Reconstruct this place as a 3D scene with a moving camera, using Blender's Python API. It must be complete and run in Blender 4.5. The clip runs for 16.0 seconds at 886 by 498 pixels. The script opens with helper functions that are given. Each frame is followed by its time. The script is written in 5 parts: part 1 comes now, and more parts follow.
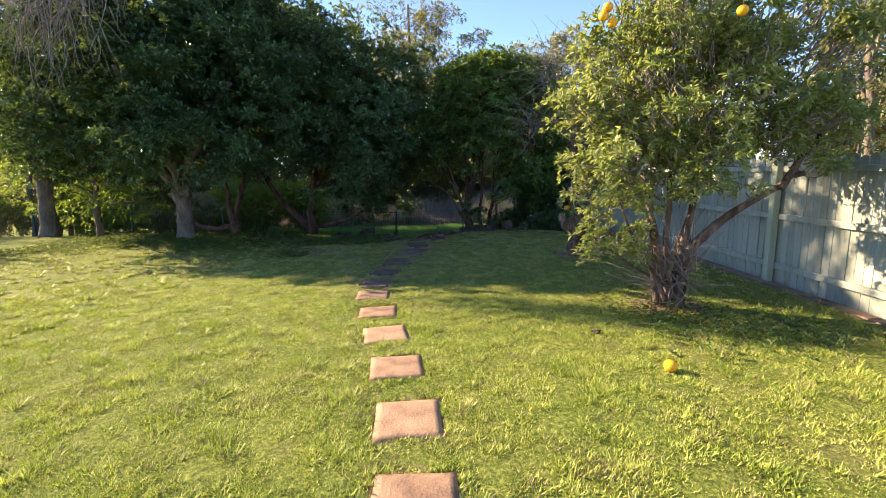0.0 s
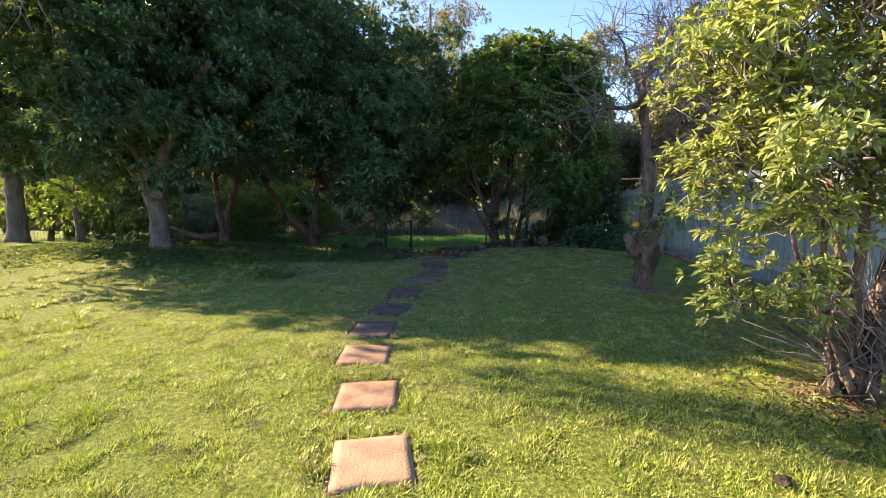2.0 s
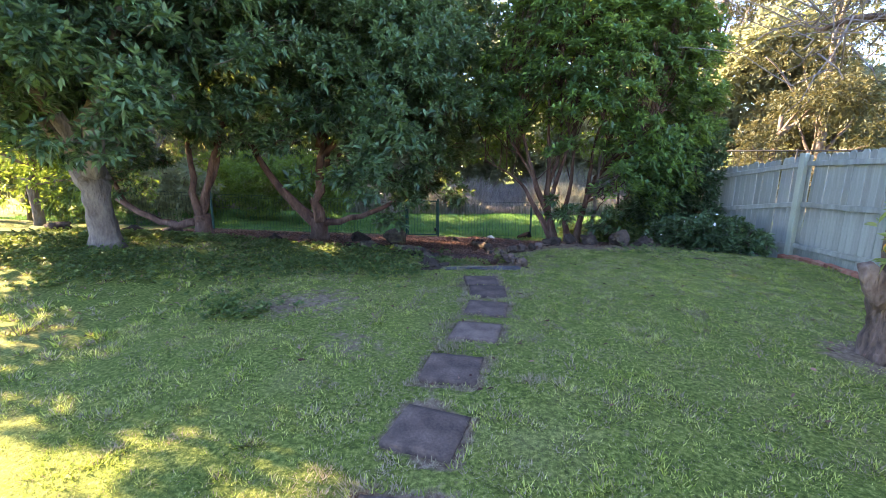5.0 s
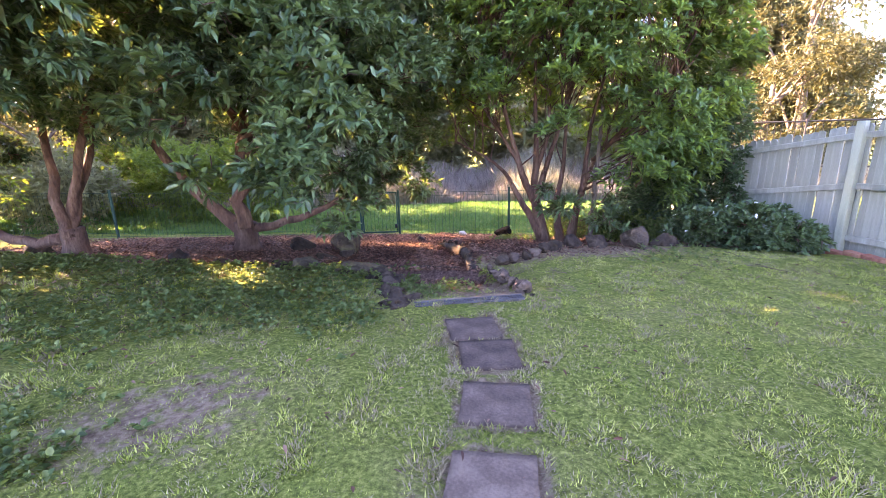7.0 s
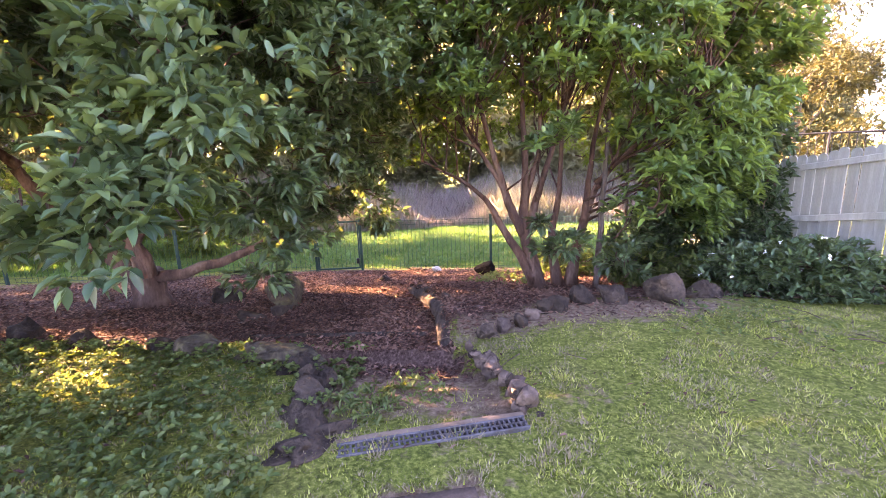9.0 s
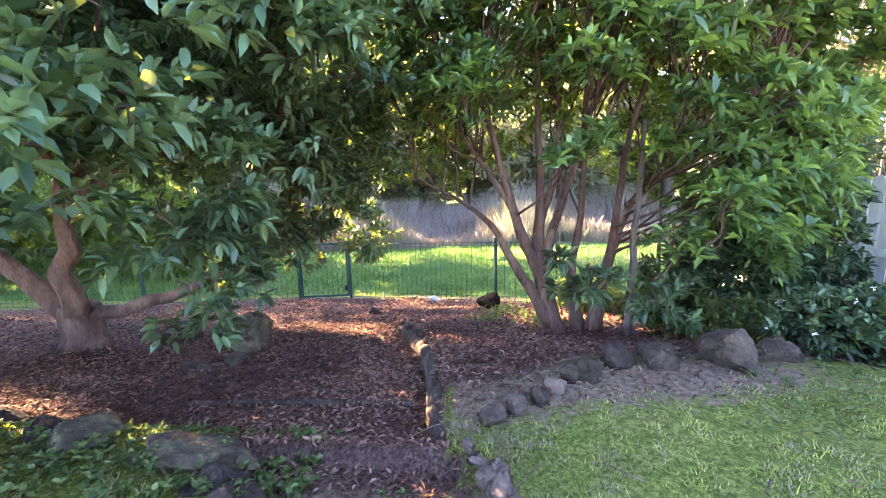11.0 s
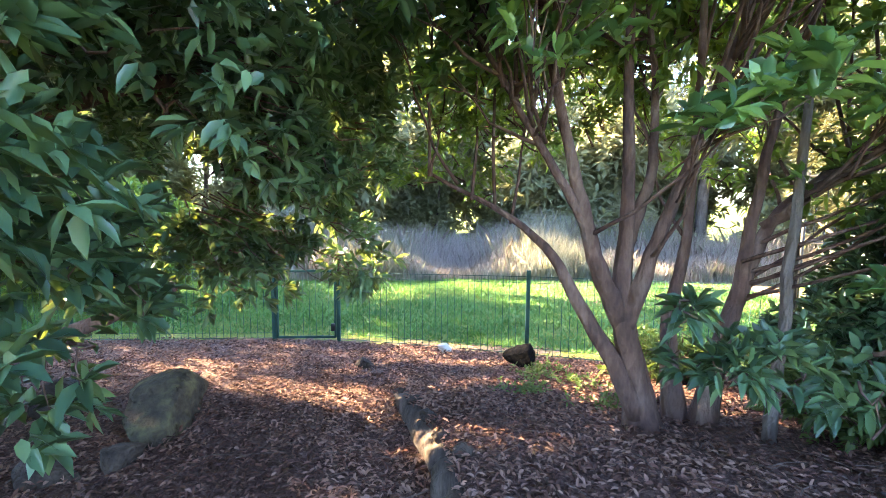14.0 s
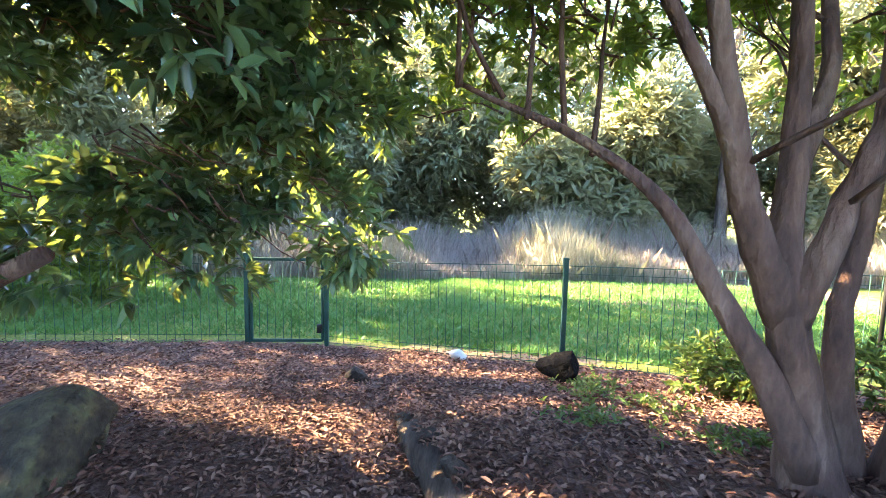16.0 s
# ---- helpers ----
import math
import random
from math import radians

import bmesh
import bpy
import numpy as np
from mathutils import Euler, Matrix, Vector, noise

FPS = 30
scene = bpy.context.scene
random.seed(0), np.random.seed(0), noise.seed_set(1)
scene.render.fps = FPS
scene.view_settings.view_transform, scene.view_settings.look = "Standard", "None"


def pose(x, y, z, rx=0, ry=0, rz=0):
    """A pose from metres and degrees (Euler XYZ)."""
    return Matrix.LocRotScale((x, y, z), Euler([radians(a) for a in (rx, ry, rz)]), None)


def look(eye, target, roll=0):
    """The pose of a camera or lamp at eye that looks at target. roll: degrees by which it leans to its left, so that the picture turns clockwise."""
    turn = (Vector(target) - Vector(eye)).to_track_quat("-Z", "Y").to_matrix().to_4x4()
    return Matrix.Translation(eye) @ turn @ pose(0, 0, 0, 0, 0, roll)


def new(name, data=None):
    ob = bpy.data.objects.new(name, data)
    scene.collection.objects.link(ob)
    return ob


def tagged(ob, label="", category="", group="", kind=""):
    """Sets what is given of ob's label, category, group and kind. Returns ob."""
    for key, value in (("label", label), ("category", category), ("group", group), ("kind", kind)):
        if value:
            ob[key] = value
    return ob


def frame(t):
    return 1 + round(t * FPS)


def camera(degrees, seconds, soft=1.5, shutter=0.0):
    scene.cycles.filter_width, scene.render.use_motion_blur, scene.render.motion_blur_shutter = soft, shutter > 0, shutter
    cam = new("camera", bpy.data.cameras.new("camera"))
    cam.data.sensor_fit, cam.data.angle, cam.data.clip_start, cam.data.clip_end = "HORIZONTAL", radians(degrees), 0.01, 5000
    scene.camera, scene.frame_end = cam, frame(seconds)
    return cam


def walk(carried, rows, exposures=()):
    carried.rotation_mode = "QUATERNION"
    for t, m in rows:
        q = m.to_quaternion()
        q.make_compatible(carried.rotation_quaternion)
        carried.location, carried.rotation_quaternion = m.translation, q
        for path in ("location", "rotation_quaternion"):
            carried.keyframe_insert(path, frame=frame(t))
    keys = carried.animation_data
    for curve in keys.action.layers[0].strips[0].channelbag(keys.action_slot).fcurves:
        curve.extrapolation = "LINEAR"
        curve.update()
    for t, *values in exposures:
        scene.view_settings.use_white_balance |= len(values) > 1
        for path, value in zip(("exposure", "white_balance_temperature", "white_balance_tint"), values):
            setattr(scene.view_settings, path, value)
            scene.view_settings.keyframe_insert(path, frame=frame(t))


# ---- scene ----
cam = camera(90.3, 16.0, soft=0.7)
# time, eye, target, roll
PATH = [
    (0, (1.478, 0.522, 1.463), (1.211, 2.476, 1.133), -1.4),
    (0.5, (1.393, 1.021, 1.431), (1.072, 2.97, 1.123), -1.3),
    (1, (1.284, 1.472, 1.429), (0.954, 3.422, 1.133), -1.1),
    (1.5, (1.193, 1.894, 1.43), (0.878, 3.849, 1.143), -0.9),
    (2, (1.096, 2.416, 1.395), (0.756, 4.365, 1.1), -0.3),
    (2.5, (0.983, 2.824, 1.421), (0.645, 4.77, 1.106), -0.3),
    (3, (0.87, 3.29, 1.431), (0.495, 5.224, 1.088), -0.0),
    (3.5, (0.719, 3.707, 1.406), (0.306, 5.631, 1.047), 0.3),
    (3.7, (0.65, 3.858, 1.419), (0.221, 5.775, 1.046), 0.3),
    (5.8, (-0.017, 5.82, 1.502), (-0.402, 7.726, 1.032), -0.6),
    (6, (-0.069, 6.03, 1.482), (-0.424, 7.939, 1.002), -0.9),
    (6.5, (-0.163, 6.495, 1.427), (-0.459, 8.413, 0.944), -1.2),
    (7, (-0.244, 6.935, 1.445), (-0.489, 8.854, 0.938), -1.5),
    (7.5, (-0.28, 7.419, 1.402), (-0.474, 9.342, 0.887), -1.8),
    (8, (-0.304, 7.896, 1.401), (-0.468, 9.824, 0.893), -2.2),
    (9, (-0.254, 8.675, 1.415), (-0.408, 10.622, 0.985), -2.1),
    (9.2, (-0.218, 8.808, 1.441), (-0.383, 10.757, 1.023), -2.3),
    (11.3, (-0.285, 9.853, 1.398), (-0.45, 11.813, 1.038), -1.0),
    (11.5, (-0.306, 9.945, 1.386), (-0.477, 11.906, 1.029), -0.5),
    (12, (-0.345, 10.232, 1.384), (-0.51, 12.194, 1.034), -0.2),
    (12.5, (-0.374, 10.462, 1.342), (-0.529, 12.431, 1.024), -0.0),
    (13, (-0.415, 10.835, 1.258), (-0.609, 12.809, 1.0), 0.7),
    (13.5, (-0.493, 11.125, 1.203), (-0.7, 13.099, 0.964), 1.3),
    (14, (-0.55, 11.409, 1.117), (-0.739, 13.387, 0.896), 0.5),
    (14.5, (-0.611, 11.703, 1.02), (-0.787, 13.683, 0.803), 0.4),
    (15, (-0.669, 11.958, 0.94), (-0.854, 13.938, 0.73), 0.9),
    (15.5, (-0.766, 12.229, 0.896), (-0.935, 14.21, 0.68), 1.1),
    (16, (-0.828, 12.532, 0.737), (-1.007, 14.514, 0.541), 1.1),
]
EXPOSURE = [(0, 1.95, 7300, 20), (2.0, 2.15, 7300, 20), (3.7, 2.7, 7100, 20), (6.0, 4.4, 8000, 38), (7.5, 4.65, 8800, 50), (9.2, 4.85, 9700, 54), (11.3, 5.0, 7900, 29), (13.0, 5.0, 7500, 19), (16, 4.8, 7500, 19)]
walk(cam, [(t, look(eye, target, roll)) for t, eye, target, roll in PATH], EXPOSURE)

# ---- light ----
SUN_ELEV, SUN_FROM = radians(27), Vector((-1.0, 0.22, 0)).normalized()
sun_dir = Vector((SUN_FROM.x * math.cos(SUN_ELEV), SUN_FROM.y * math.cos(SUN_ELEV), math.sin(SUN_ELEV)))
sun = new("sun", bpy.data.lights.new("sun", "SUN"))
sun.data.energy, sun.data.angle, sun.data.color = 5.0, radians(0.6), (1.0, 0.86, 0.6)
sun.matrix_world = look(sun_dir * 60, (0, 0, 0))
world = bpy.data.worlds.new("sky")
scene.world = world
world.use_nodes = True
wn = world.node_tree
sky = wn.nodes.new("ShaderNodeTexSky")
sky.sky_type, sky.sun_disc = "NISHITA", False
sky.sun_elevation, sky.sun_rotation = SUN_ELEV, math.atan2(SUN_FROM.x, SUN_FROM.y)
wn.links.new(sky.outputs[0], wn.nodes["Background"].inputs[0])
wn.nodes["Background"].inputs[1].default_value = 0.115
sky.dust_density, sky.ozone_density, sky.air_density = 0.0, 5.0, 1.0
sky.altitude = 2200

# ---- materials ----
def mat(name, colors, scale=6.0, rough=0.8, bump=0.3, fine=60.0, vary=0.0, island=0.0, thin=0.0, thin_color=None, metal=0.0, stretch=(1, 1, 1), spec=0.3, relief=0.02):
    """A surface whose colours are mixed by noise at two scales; vary: by object; island: by loose piece; thin: light that passes."""
    m = bpy.data.materials.new(name)
    m.use_nodes = True
    n, l = m.node_tree.nodes, m.node_tree.links
    b = n["Principled BSDF"]
    tc, mp = n.new("ShaderNodeTexCoord"), n.new("ShaderNodeMapping")
    mp.inputs["Scale"].default_value = stretch
    l.new(tc.outputs["Object"], mp.inputs[0])
    big, small = n.new("ShaderNodeTexNoise"), n.new("ShaderNodeTexNoise")
    big.inputs["Scale"].default_value, big.inputs["Detail"].default_value = scale, 5
    small.inputs["Scale"].default_value, small.inputs["Detail"].default_value = fine, 4
    l.new(mp.outputs[0], big.inputs["Vector"]), l.new(mp.outputs[0], small.inputs["Vector"])
    mixf = n.new("ShaderNodeMath")
    mixf.operation = "MULTIPLY_ADD"
    mixf.inputs[1].default_value = 0.45
    l.new(small.outputs[0], mixf.inputs[0])
    half = n.new("ShaderNodeMath")
    half.operation = "MULTIPLY_ADD"
    half.inputs[1].default_value, half.inputs[2].default_value = 1.1, -0.28
    l.new(big.outputs[0], half.inputs[0]), l.new(half.outputs[0], mixf.inputs[2])
    fac = mixf.outputs[0]
    for amount, socket in ((vary, "ObjectInfo"), (island, "Island")):
        if amount:
            src = n.new("ShaderNodeObjectInfo") if socket == "ObjectInfo" else n.new("ShaderNodeNewGeometry")
            add = n.new("ShaderNodeMath")
            add.operation = "MULTIPLY_ADD"
            add.inputs[1].default_value = amount
            l.new(src.outputs["Random" if socket == "ObjectInfo" else "Random Per Island"], add.inputs[0])
            sub = n.new("ShaderNodeMath")
            sub.operation = "SUBTRACT"
            sub.inputs[1].default_value = amount / 2
            l.new(fac, sub.inputs[0]), l.new(sub.outputs[0], add.inputs[2])
            fac = add.outputs[0]
    ramp = n.new("ShaderNodeValToRGB")
    while len(ramp.color_ramp.elements) < len(colors):
        ramp.color_ramp.elements.new(0.5)
    for i, c in enumerate(colors):
        ramp.color_ramp.elements[i].position = 0.22 + 0.56 * i / max(1, len(colors) - 1)
        ramp.color_ramp.elements[i].color = (*c, 1)
    l.new(fac, ramp.inputs[0]), l.new(ramp.outputs[0], b.inputs["Base Color"])
    b.inputs["Roughness"].default_value, b.inputs["Metallic"].default_value = rough, metal
    b.inputs["Specular IOR Level"].default_value = spec
    if bump:
        bp = n.new("ShaderNodeBump")
        bp.inputs["Strength"].default_value, bp.inputs["Distance"].default_value = bump, relief
        l.new(mixf.outputs[0], bp.inputs["Height"]), l.new(bp.outputs[0], b.inputs["Normal"])
    if thin:
        tr, mx = n.new("ShaderNodeBsdfTranslucent"), n.new("ShaderNodeMixShader")
        mx.inputs[0].default_value = thin
        hue = n.new("ShaderNodeMix")
        hue.data_type, hue.inputs[0].default_value = "RGBA", 0.6
        hue.inputs["B"].default_value = (*(thin_color or colors[-1]), 1)
        l.new(ramp.outputs[0], hue.inputs["A"]), l.new(hue.outputs["Result"], tr.inputs[0])
        l.new(b.outputs[0], mx.inputs[1]), l.new(tr.outputs[0], mx.inputs[2])
        l.new(mx.outputs[0], n["Material Output"].inputs[0])
    return m


M_PAVER = mat("terracotta_paver", [(0.15, 0.09, 0.062), (0.3, 0.185, 0.12), (0.38, 0.25, 0.165)], 6, 0.85, 0.5, 70, vary=0.25)
# darker copy of the paver colours, worn by the eighth paver and on
M_PAVER_DARK = mat("dark_paver", [(0.055, 0.036, 0.028), (0.12, 0.08, 0.06), (0.21, 0.145, 0.107)], 6, 0.88, 0.5, 60, vary=0.3)
M_BARK = mat("bark", [(0.045, 0.03, 0.024), (0.14, 0.09, 0.066), (0.27, 0.19, 0.145)], 9, 0.92, 1.0, 32, stretch=(1, 1, 0.4), relief=0.09)
M_BARK_RED = mat("reddish_bark", [(0.04, 0.022, 0.017), (0.11, 0.058, 0.042), (0.2, 0.125, 0.09)], 7, 0.85, 0.9, 36, stretch=(1, 1, 0.35), relief=0.05)
M_BARK_GREY = mat("grey_bark", [(0.07, 0.055, 0.045), (0.14, 0.11, 0.09), (0.22, 0.18, 0.145)], 7, 0.9, 0.9, 36, stretch=(1, 1, 0.35), relief=0.06)
M_TWIG = mat("dead_twig", [(0.12, 0.095, 0.085), (0.2, 0.165, 0.15), (0.28, 0.23, 0.2)], 9, 0.9, 0, 40)
M_LEAF_DARK = mat("dark_leaf", [(0.015, 0.043, 0.022), (0.044, 0.106, 0.054), (0.105, 0.195, 0.09)], 1.2, 0.36, 0, 9, island=0.55, thin=0.22, thin_color=(0.24, 0.31, 0.045), spec=0.36)
M_LEAF_B = mat("glossy_leaf", [(0.017, 0.052, 0.031), (0.05, 0.125, 0.072), (0.125, 0.23, 0.11)], 1.2, 0.3, 0, 9, island=0.6, thin=0.33, thin_color=(0.33, 0.38, 0.045), spec=0.4)
M_LEAF_BRIGHT = mat("bright_leaf", [(0.035, 0.095, 0.028), (0.07, 0.165, 0.045), (0.15, 0.25, 0.055)], 1.3, 0.38, 0, 9, island=0.6, thin=0.45, thin_color=(0.44, 0.54, 0.05), spec=0.5)
M_LEAF_CITRUS = mat("citrus_leaf", [(0.1, 0.15, 0.045), (0.22, 0.29, 0.09), (0.4, 0.44, 0.2)], 1.6, 0.42, 0, 9, island=0.65, thin=0.45, thin_color=(0.42, 0.45, 0.08), spec=0.45)
M_LEAF_WHORL = mat("whorled_leaf", [(0.02, 0.07, 0.032), (0.056, 0.155, 0.06), (0.17, 0.3, 0.065)], 1.6, 0.34, 0, 9, island=0.6, thin=0.38, thin_color=(0.4, 0.5, 0.05), spec=0.5)
M_LEAF_GUM = mat("gum_leaf", [(0.06, 0.085, 0.045), (0.11, 0.13, 0.06), (0.2, 0.19, 0.08)], 0.4, 0.5, 0, 5, island=0.5, thin=0.3, thin_color=(0.4, 0.36, 0.1))
M_LEAF_GOLD = mat("golden_leaf", [(0.035, 0.044, 0.022), (0.06, 0.068, 0.032), (0.095, 0.092, 0.045)], 0.4, 0.5, 0, 5, island=0.5, thin=0.14, thin_color=(0.36, 0.3, 0.08))
M_SCRUB = mat("scrub_leaf", [(0.11, 0.13, 0.075), (0.17, 0.19, 0.11), (0.23, 0.245, 0.145)], 0.5, 0.7, 0, 5, island=0.4, thin=0.5, thin_color=(0.5, 0.5, 0.24))
M_GRASS = mat("grass_blade", [(0.11, 0.18, 0.025), (0.35, 0.43, 0.06), (0.58, 0.58, 0.17)], 2.2, 0.5, 0, 16, island=0.8, thin=0.35, thin_color=(0.37, 0.45, 0.05))
M_FIELD = mat("field_blade", [(0.04, 0.12, 0.028), (0.075, 0.19, 0.045), (0.12, 0.24, 0.06)], 0.8, 0.5, 0, 9, island=0.3, thin=0.25, thin_color=(0.17, 0.36, 0.05))
M_STRAW = mat("dry_grass_blade", [(0.15, 0.12, 0.07), (0.26, 0.205, 0.12), (0.37, 0.295, 0.18)], 1.0, 0.6, 0, 16, island=0.7, thin=0.25, thin_color=(0.4, 0.34, 0.17))
M_COVER = mat("groundcover_leaf", [(0.025, 0.065, 0.022), (0.06, 0.125, 0.038), (0.14, 0.19, 0.065)], 1.2, 0.5, 0, 8, island=0.7, thin=0.3, thin_color=(0.35, 0.42, 0.06))
M_LITTER = mat("dry_leaf", [(0.06, 0.026, 0.018), (0.15, 0.066, 0.042), (0.3, 0.165, 0.112)], 1.0, 0.85, 0, 8, island=0.8)
M_REED = mat("dry_reed", [(0.2, 0.16, 0.135), (0.34, 0.275, 0.235), (0.47, 0.385, 0.33)], 0.6, 0.9, 0, 6, island=0.6, thin=0.3, thin_color=(0.2, 0.16, 0.11))
M_REED_GREEN = mat("green_reed", [(0.15, 0.155, 0.11), (0.26, 0.25, 0.18), (0.37, 0.345, 0.26)], 0.6, 0.85, 0, 6, island=0.5, thin=0.3, thin_color=(0.17, 0.19, 0.1))
M_ROCK = mat("basalt_rock", [(0.02, 0.014, 0.01), (0.055, 0.038, 0.027), (0.12, 0.085, 0.06)], 5, 0.95, 1.0, 30, vary=0.25, relief=0.07)
M_ROCK_DARK = mat("black_rock", [(0.003, 0.003, 0.003), (0.006, 0.0055, 0.0055), (0.014, 0.0125, 0.012)], 6, 0.95, 1.0, 34, relief=0.06, spec=0.05)
M_ROCK_MOSS = mat("mossy_rock", [(0.03, 0.022, 0.016), (0.075, 0.058, 0.036), (0.15, 0.14, 0.06)], 6, 0.94, 1.0, 26, relief=0.06)
M_ROCK_PALE = mat("pale_rock", [(0.4, 0.38, 0.33), (0.55, 0.53, 0.46), (0.65, 0.62, 0.55)], 6, 0.85, 0.5, 40)
M_COBBLE = mat("brown_cobble", [(0.05, 0.034, 0.026), (0.115, 0.078, 0.058), (0.2, 0.14, 0.105)], 5, 0.9, 0.9, 40, vary=0.3)
M_TIMBER = mat("weathered_sleeper", [(0.028, 0.02, 0.015), (0.07, 0.051, 0.038), (0.13, 0.1, 0.077)], 5, 0.92, 0.9, 30, stretch=(3, 0.4, 3))
M_PALING = mat("painted_paling", [(0.225, 0.24, 0.2), (0.3, 0.315, 0.265), (0.37, 0.385, 0.33)], 3, 0.65, 0.3, 50, vary=0.3, stretch=(4, 4, 0.5))
M_POST = mat("painted_post", [(0.28, 0.31, 0.23), (0.36, 0.39, 0.29), (0.42, 0.44, 0.34)], 3, 0.6, 0.2, 50, stretch=(3, 3, 0.5))
M_GREEN_METAL = mat("green_powdercoat", [(0.01, 0.04, 0.034), (0.014, 0.06, 0.048), (0.024, 0.08, 0.064)], 4, 0.65, 0.05, 60, spec=0.25)
M_BLACK_METAL = mat("black_metal", [(0.01, 0.01, 0.01), (0.02, 0.02, 0.02)], 4, 0.5, 0.05, 60)
M_BRICK = mat("red_brick", [(0.28, 0.09, 0.06), (0.42, 0.16, 0.1), (0.5, 0.24, 0.16)], 8, 0.85, 0.4, 60, vary=0.3)
M_DRAIN = mat("grey_drain", [(0.06, 0.048, 0.038), (0.07, 0.07, 0.073), (0.13, 0.13, 0.138)], 6, 0.6, 0.2, 60, vary=0.15)
M_DRAIN_PIT = mat("drain_pit", [(0.012, 0.011, 0.01), (0.03, 0.027, 0.024)], 8, 0.95, 0.3, 50)
M_CONCRETE = mat("dusty_concrete", [(0.12, 0.082, 0.056), (0.2, 0.138, 0.095), (0.28, 0.2, 0.145)], 5, 0.9, 0.4, 60)
M_FRUIT = mat("orange_peel", [(0.72, 0.25, 0.012), (0.8, 0.34, 0.016), (0.84, 0.42, 0.03)], 8, 0.45, 0.3, 120)
M_FLOWER = mat("white_petal", [(0.7, 0.7, 0.66), (0.8, 0.8, 0.76)], 8, 0.6, 0, 60)


def ground_material():
    """Lawn, soil and leaf mulch, by the stored shares of each vertex."""
    m = bpy.data.materials.new("yard_ground")
    m.use_nodes = True
    n, l = m.node_tree.nodes, m.node_tree.links
    b = n["Principled BSDF"]
    tc = n.new("ShaderNodeTexCoord")

    def tex(scale, detail=5, rough=0.6):
        t = n.new("ShaderNodeTexNoise")
        t.inputs["Scale"].default_value, t.inputs["Detail"].default_value, t.inputs["Roughness"].default_value = scale, detail, rough
        l.new(tc.outputs["Object"], t.inputs["Vector"])
        return t.outputs[0]

    def ramp(src, stops):
        r = n.new("ShaderNodeValToRGB")
        while len(r.color_ramp.elements) < len(stops):
            r.color_ramp.elements.new(0.5)
        for e, (p, c) in zip(r.color_ramp.elements, stops):
            e.position, e.color = p, (*c, 1)
        l.new(src, r.inputs[0])
        return r.outputs[0]

    def mix(f, a, c):
        x = n.new("ShaderNodeMix")
        x.data_type = "RGBA"
        if isinstance(f, float):
            x.inputs[0].default_value = f
        else:
            l.new(f, x.inputs[0])
        l.new(a, x.inputs["A"]), l.new(c, x.inputs["B"])
        return x.outputs["Result"]

    fine = ramp(tex(34, 6, 0.75), [(0.36, (0.022, 0.03, 0.009)), (0.5, (0.12, 0.15, 0.03)), (0.64, (0.34, 0.35, 0.095))])
    patch = ramp(tex(1.1, 4), [(0.35, (0.11, 0.18, 0.03)), (0.54, (0.17, 0.21, 0.045)), (0.68, (0.27, 0.25, 0.1))])
    lawn = mix(0.3, fine, patch)
    soil = ramp(tex(22, 6, 0.7), [(0.3, (0.1, 0.065, 0.045)), (0.5, (0.22, 0.15, 0.1)), (0.7, (0.38, 0.28, 0.2))])
    mulch = ramp(tex(38, 6, 0.75), [(0.32, (0.045, 0.025, 0.02)), (0.5, (0.13, 0.075, 0.058)), (0.68, (0.28, 0.18, 0.14))])

    def share(name):
        a = n.new("ShaderNodeAttribute")
        a.attribute_name = name
        w = n.new("ShaderNodeMath")
        w.operation = "MULTIPLY_ADD"
        w.inputs[1].default_value, w.inputs[2].default_value = 1.6, -0.8
        l.new(tex(9, 5, 0.7), w.inputs[0])
        s = n.new("ShaderNodeMath")
        s.operation, s.use_clamp = "ADD", False
        l.new(a.outputs["Fac"], s.inputs[0]), l.new(w.outputs[0], s.inputs[1])
        r = n.new("ShaderNodeMapRange")
        r.inputs["From Min"].default_value, r.inputs["From Max"].default_value = 0.35, 0.65
        l.new(s.outputs[0], r.inputs[0])
        return r.outputs[0]

    col = mix(share("soil"), lawn, soil)
    col = mix(share("mulch"), col, mulch)
    l.new(col, b.inputs["Base Color"])
    b.inputs["Roughness"].default_value = 0.95
    b.inputs["Specular IOR Level"].default_value = 0.1
    bp = n.new("ShaderNodeBump")
    bp.inputs["Strength"].default_value, bp.inputs["Distance"].default_value = 0.9, 0.03
    l.new(tex(45, 6, 0.7), bp.inputs["Height"]), l.new(bp.outputs[0], b.inputs["Normal"])
    return m


# ---- mesh helpers ----
rng = np.random.default_rng(7)


def mesh_np(name, verts, loops, sizes, material, smooth=False):
    """A mesh from arrays: vertices, corner indices, and corners per face."""
    me = bpy.data.meshes.new(name)
    verts = np.asarray(verts, np.float32)
    me.vertices.add(len(verts))
    me.vertices.foreach_set("co", verts.ravel())
    me.loops.add(len(loops))
    me.loops.foreach_set("vertex_index", np.asarray(loops, np.int32))
    sizes = np.asarray(sizes, np.int32)
    me.polygons.add(len(sizes))
    me.polygons.foreach_set("loop_start", np.concatenate(([0], np.cumsum(sizes)[:-1])).astype(np.int32))
    me.polygons.foreach_set("loop_total", sizes)
    if smooth:
        me.polygons.foreach_set("use_smooth", np.ones(len(sizes), bool))
    me.update(calc_edges=True)
    me.validate()
    me.materials.append(material)
    return me


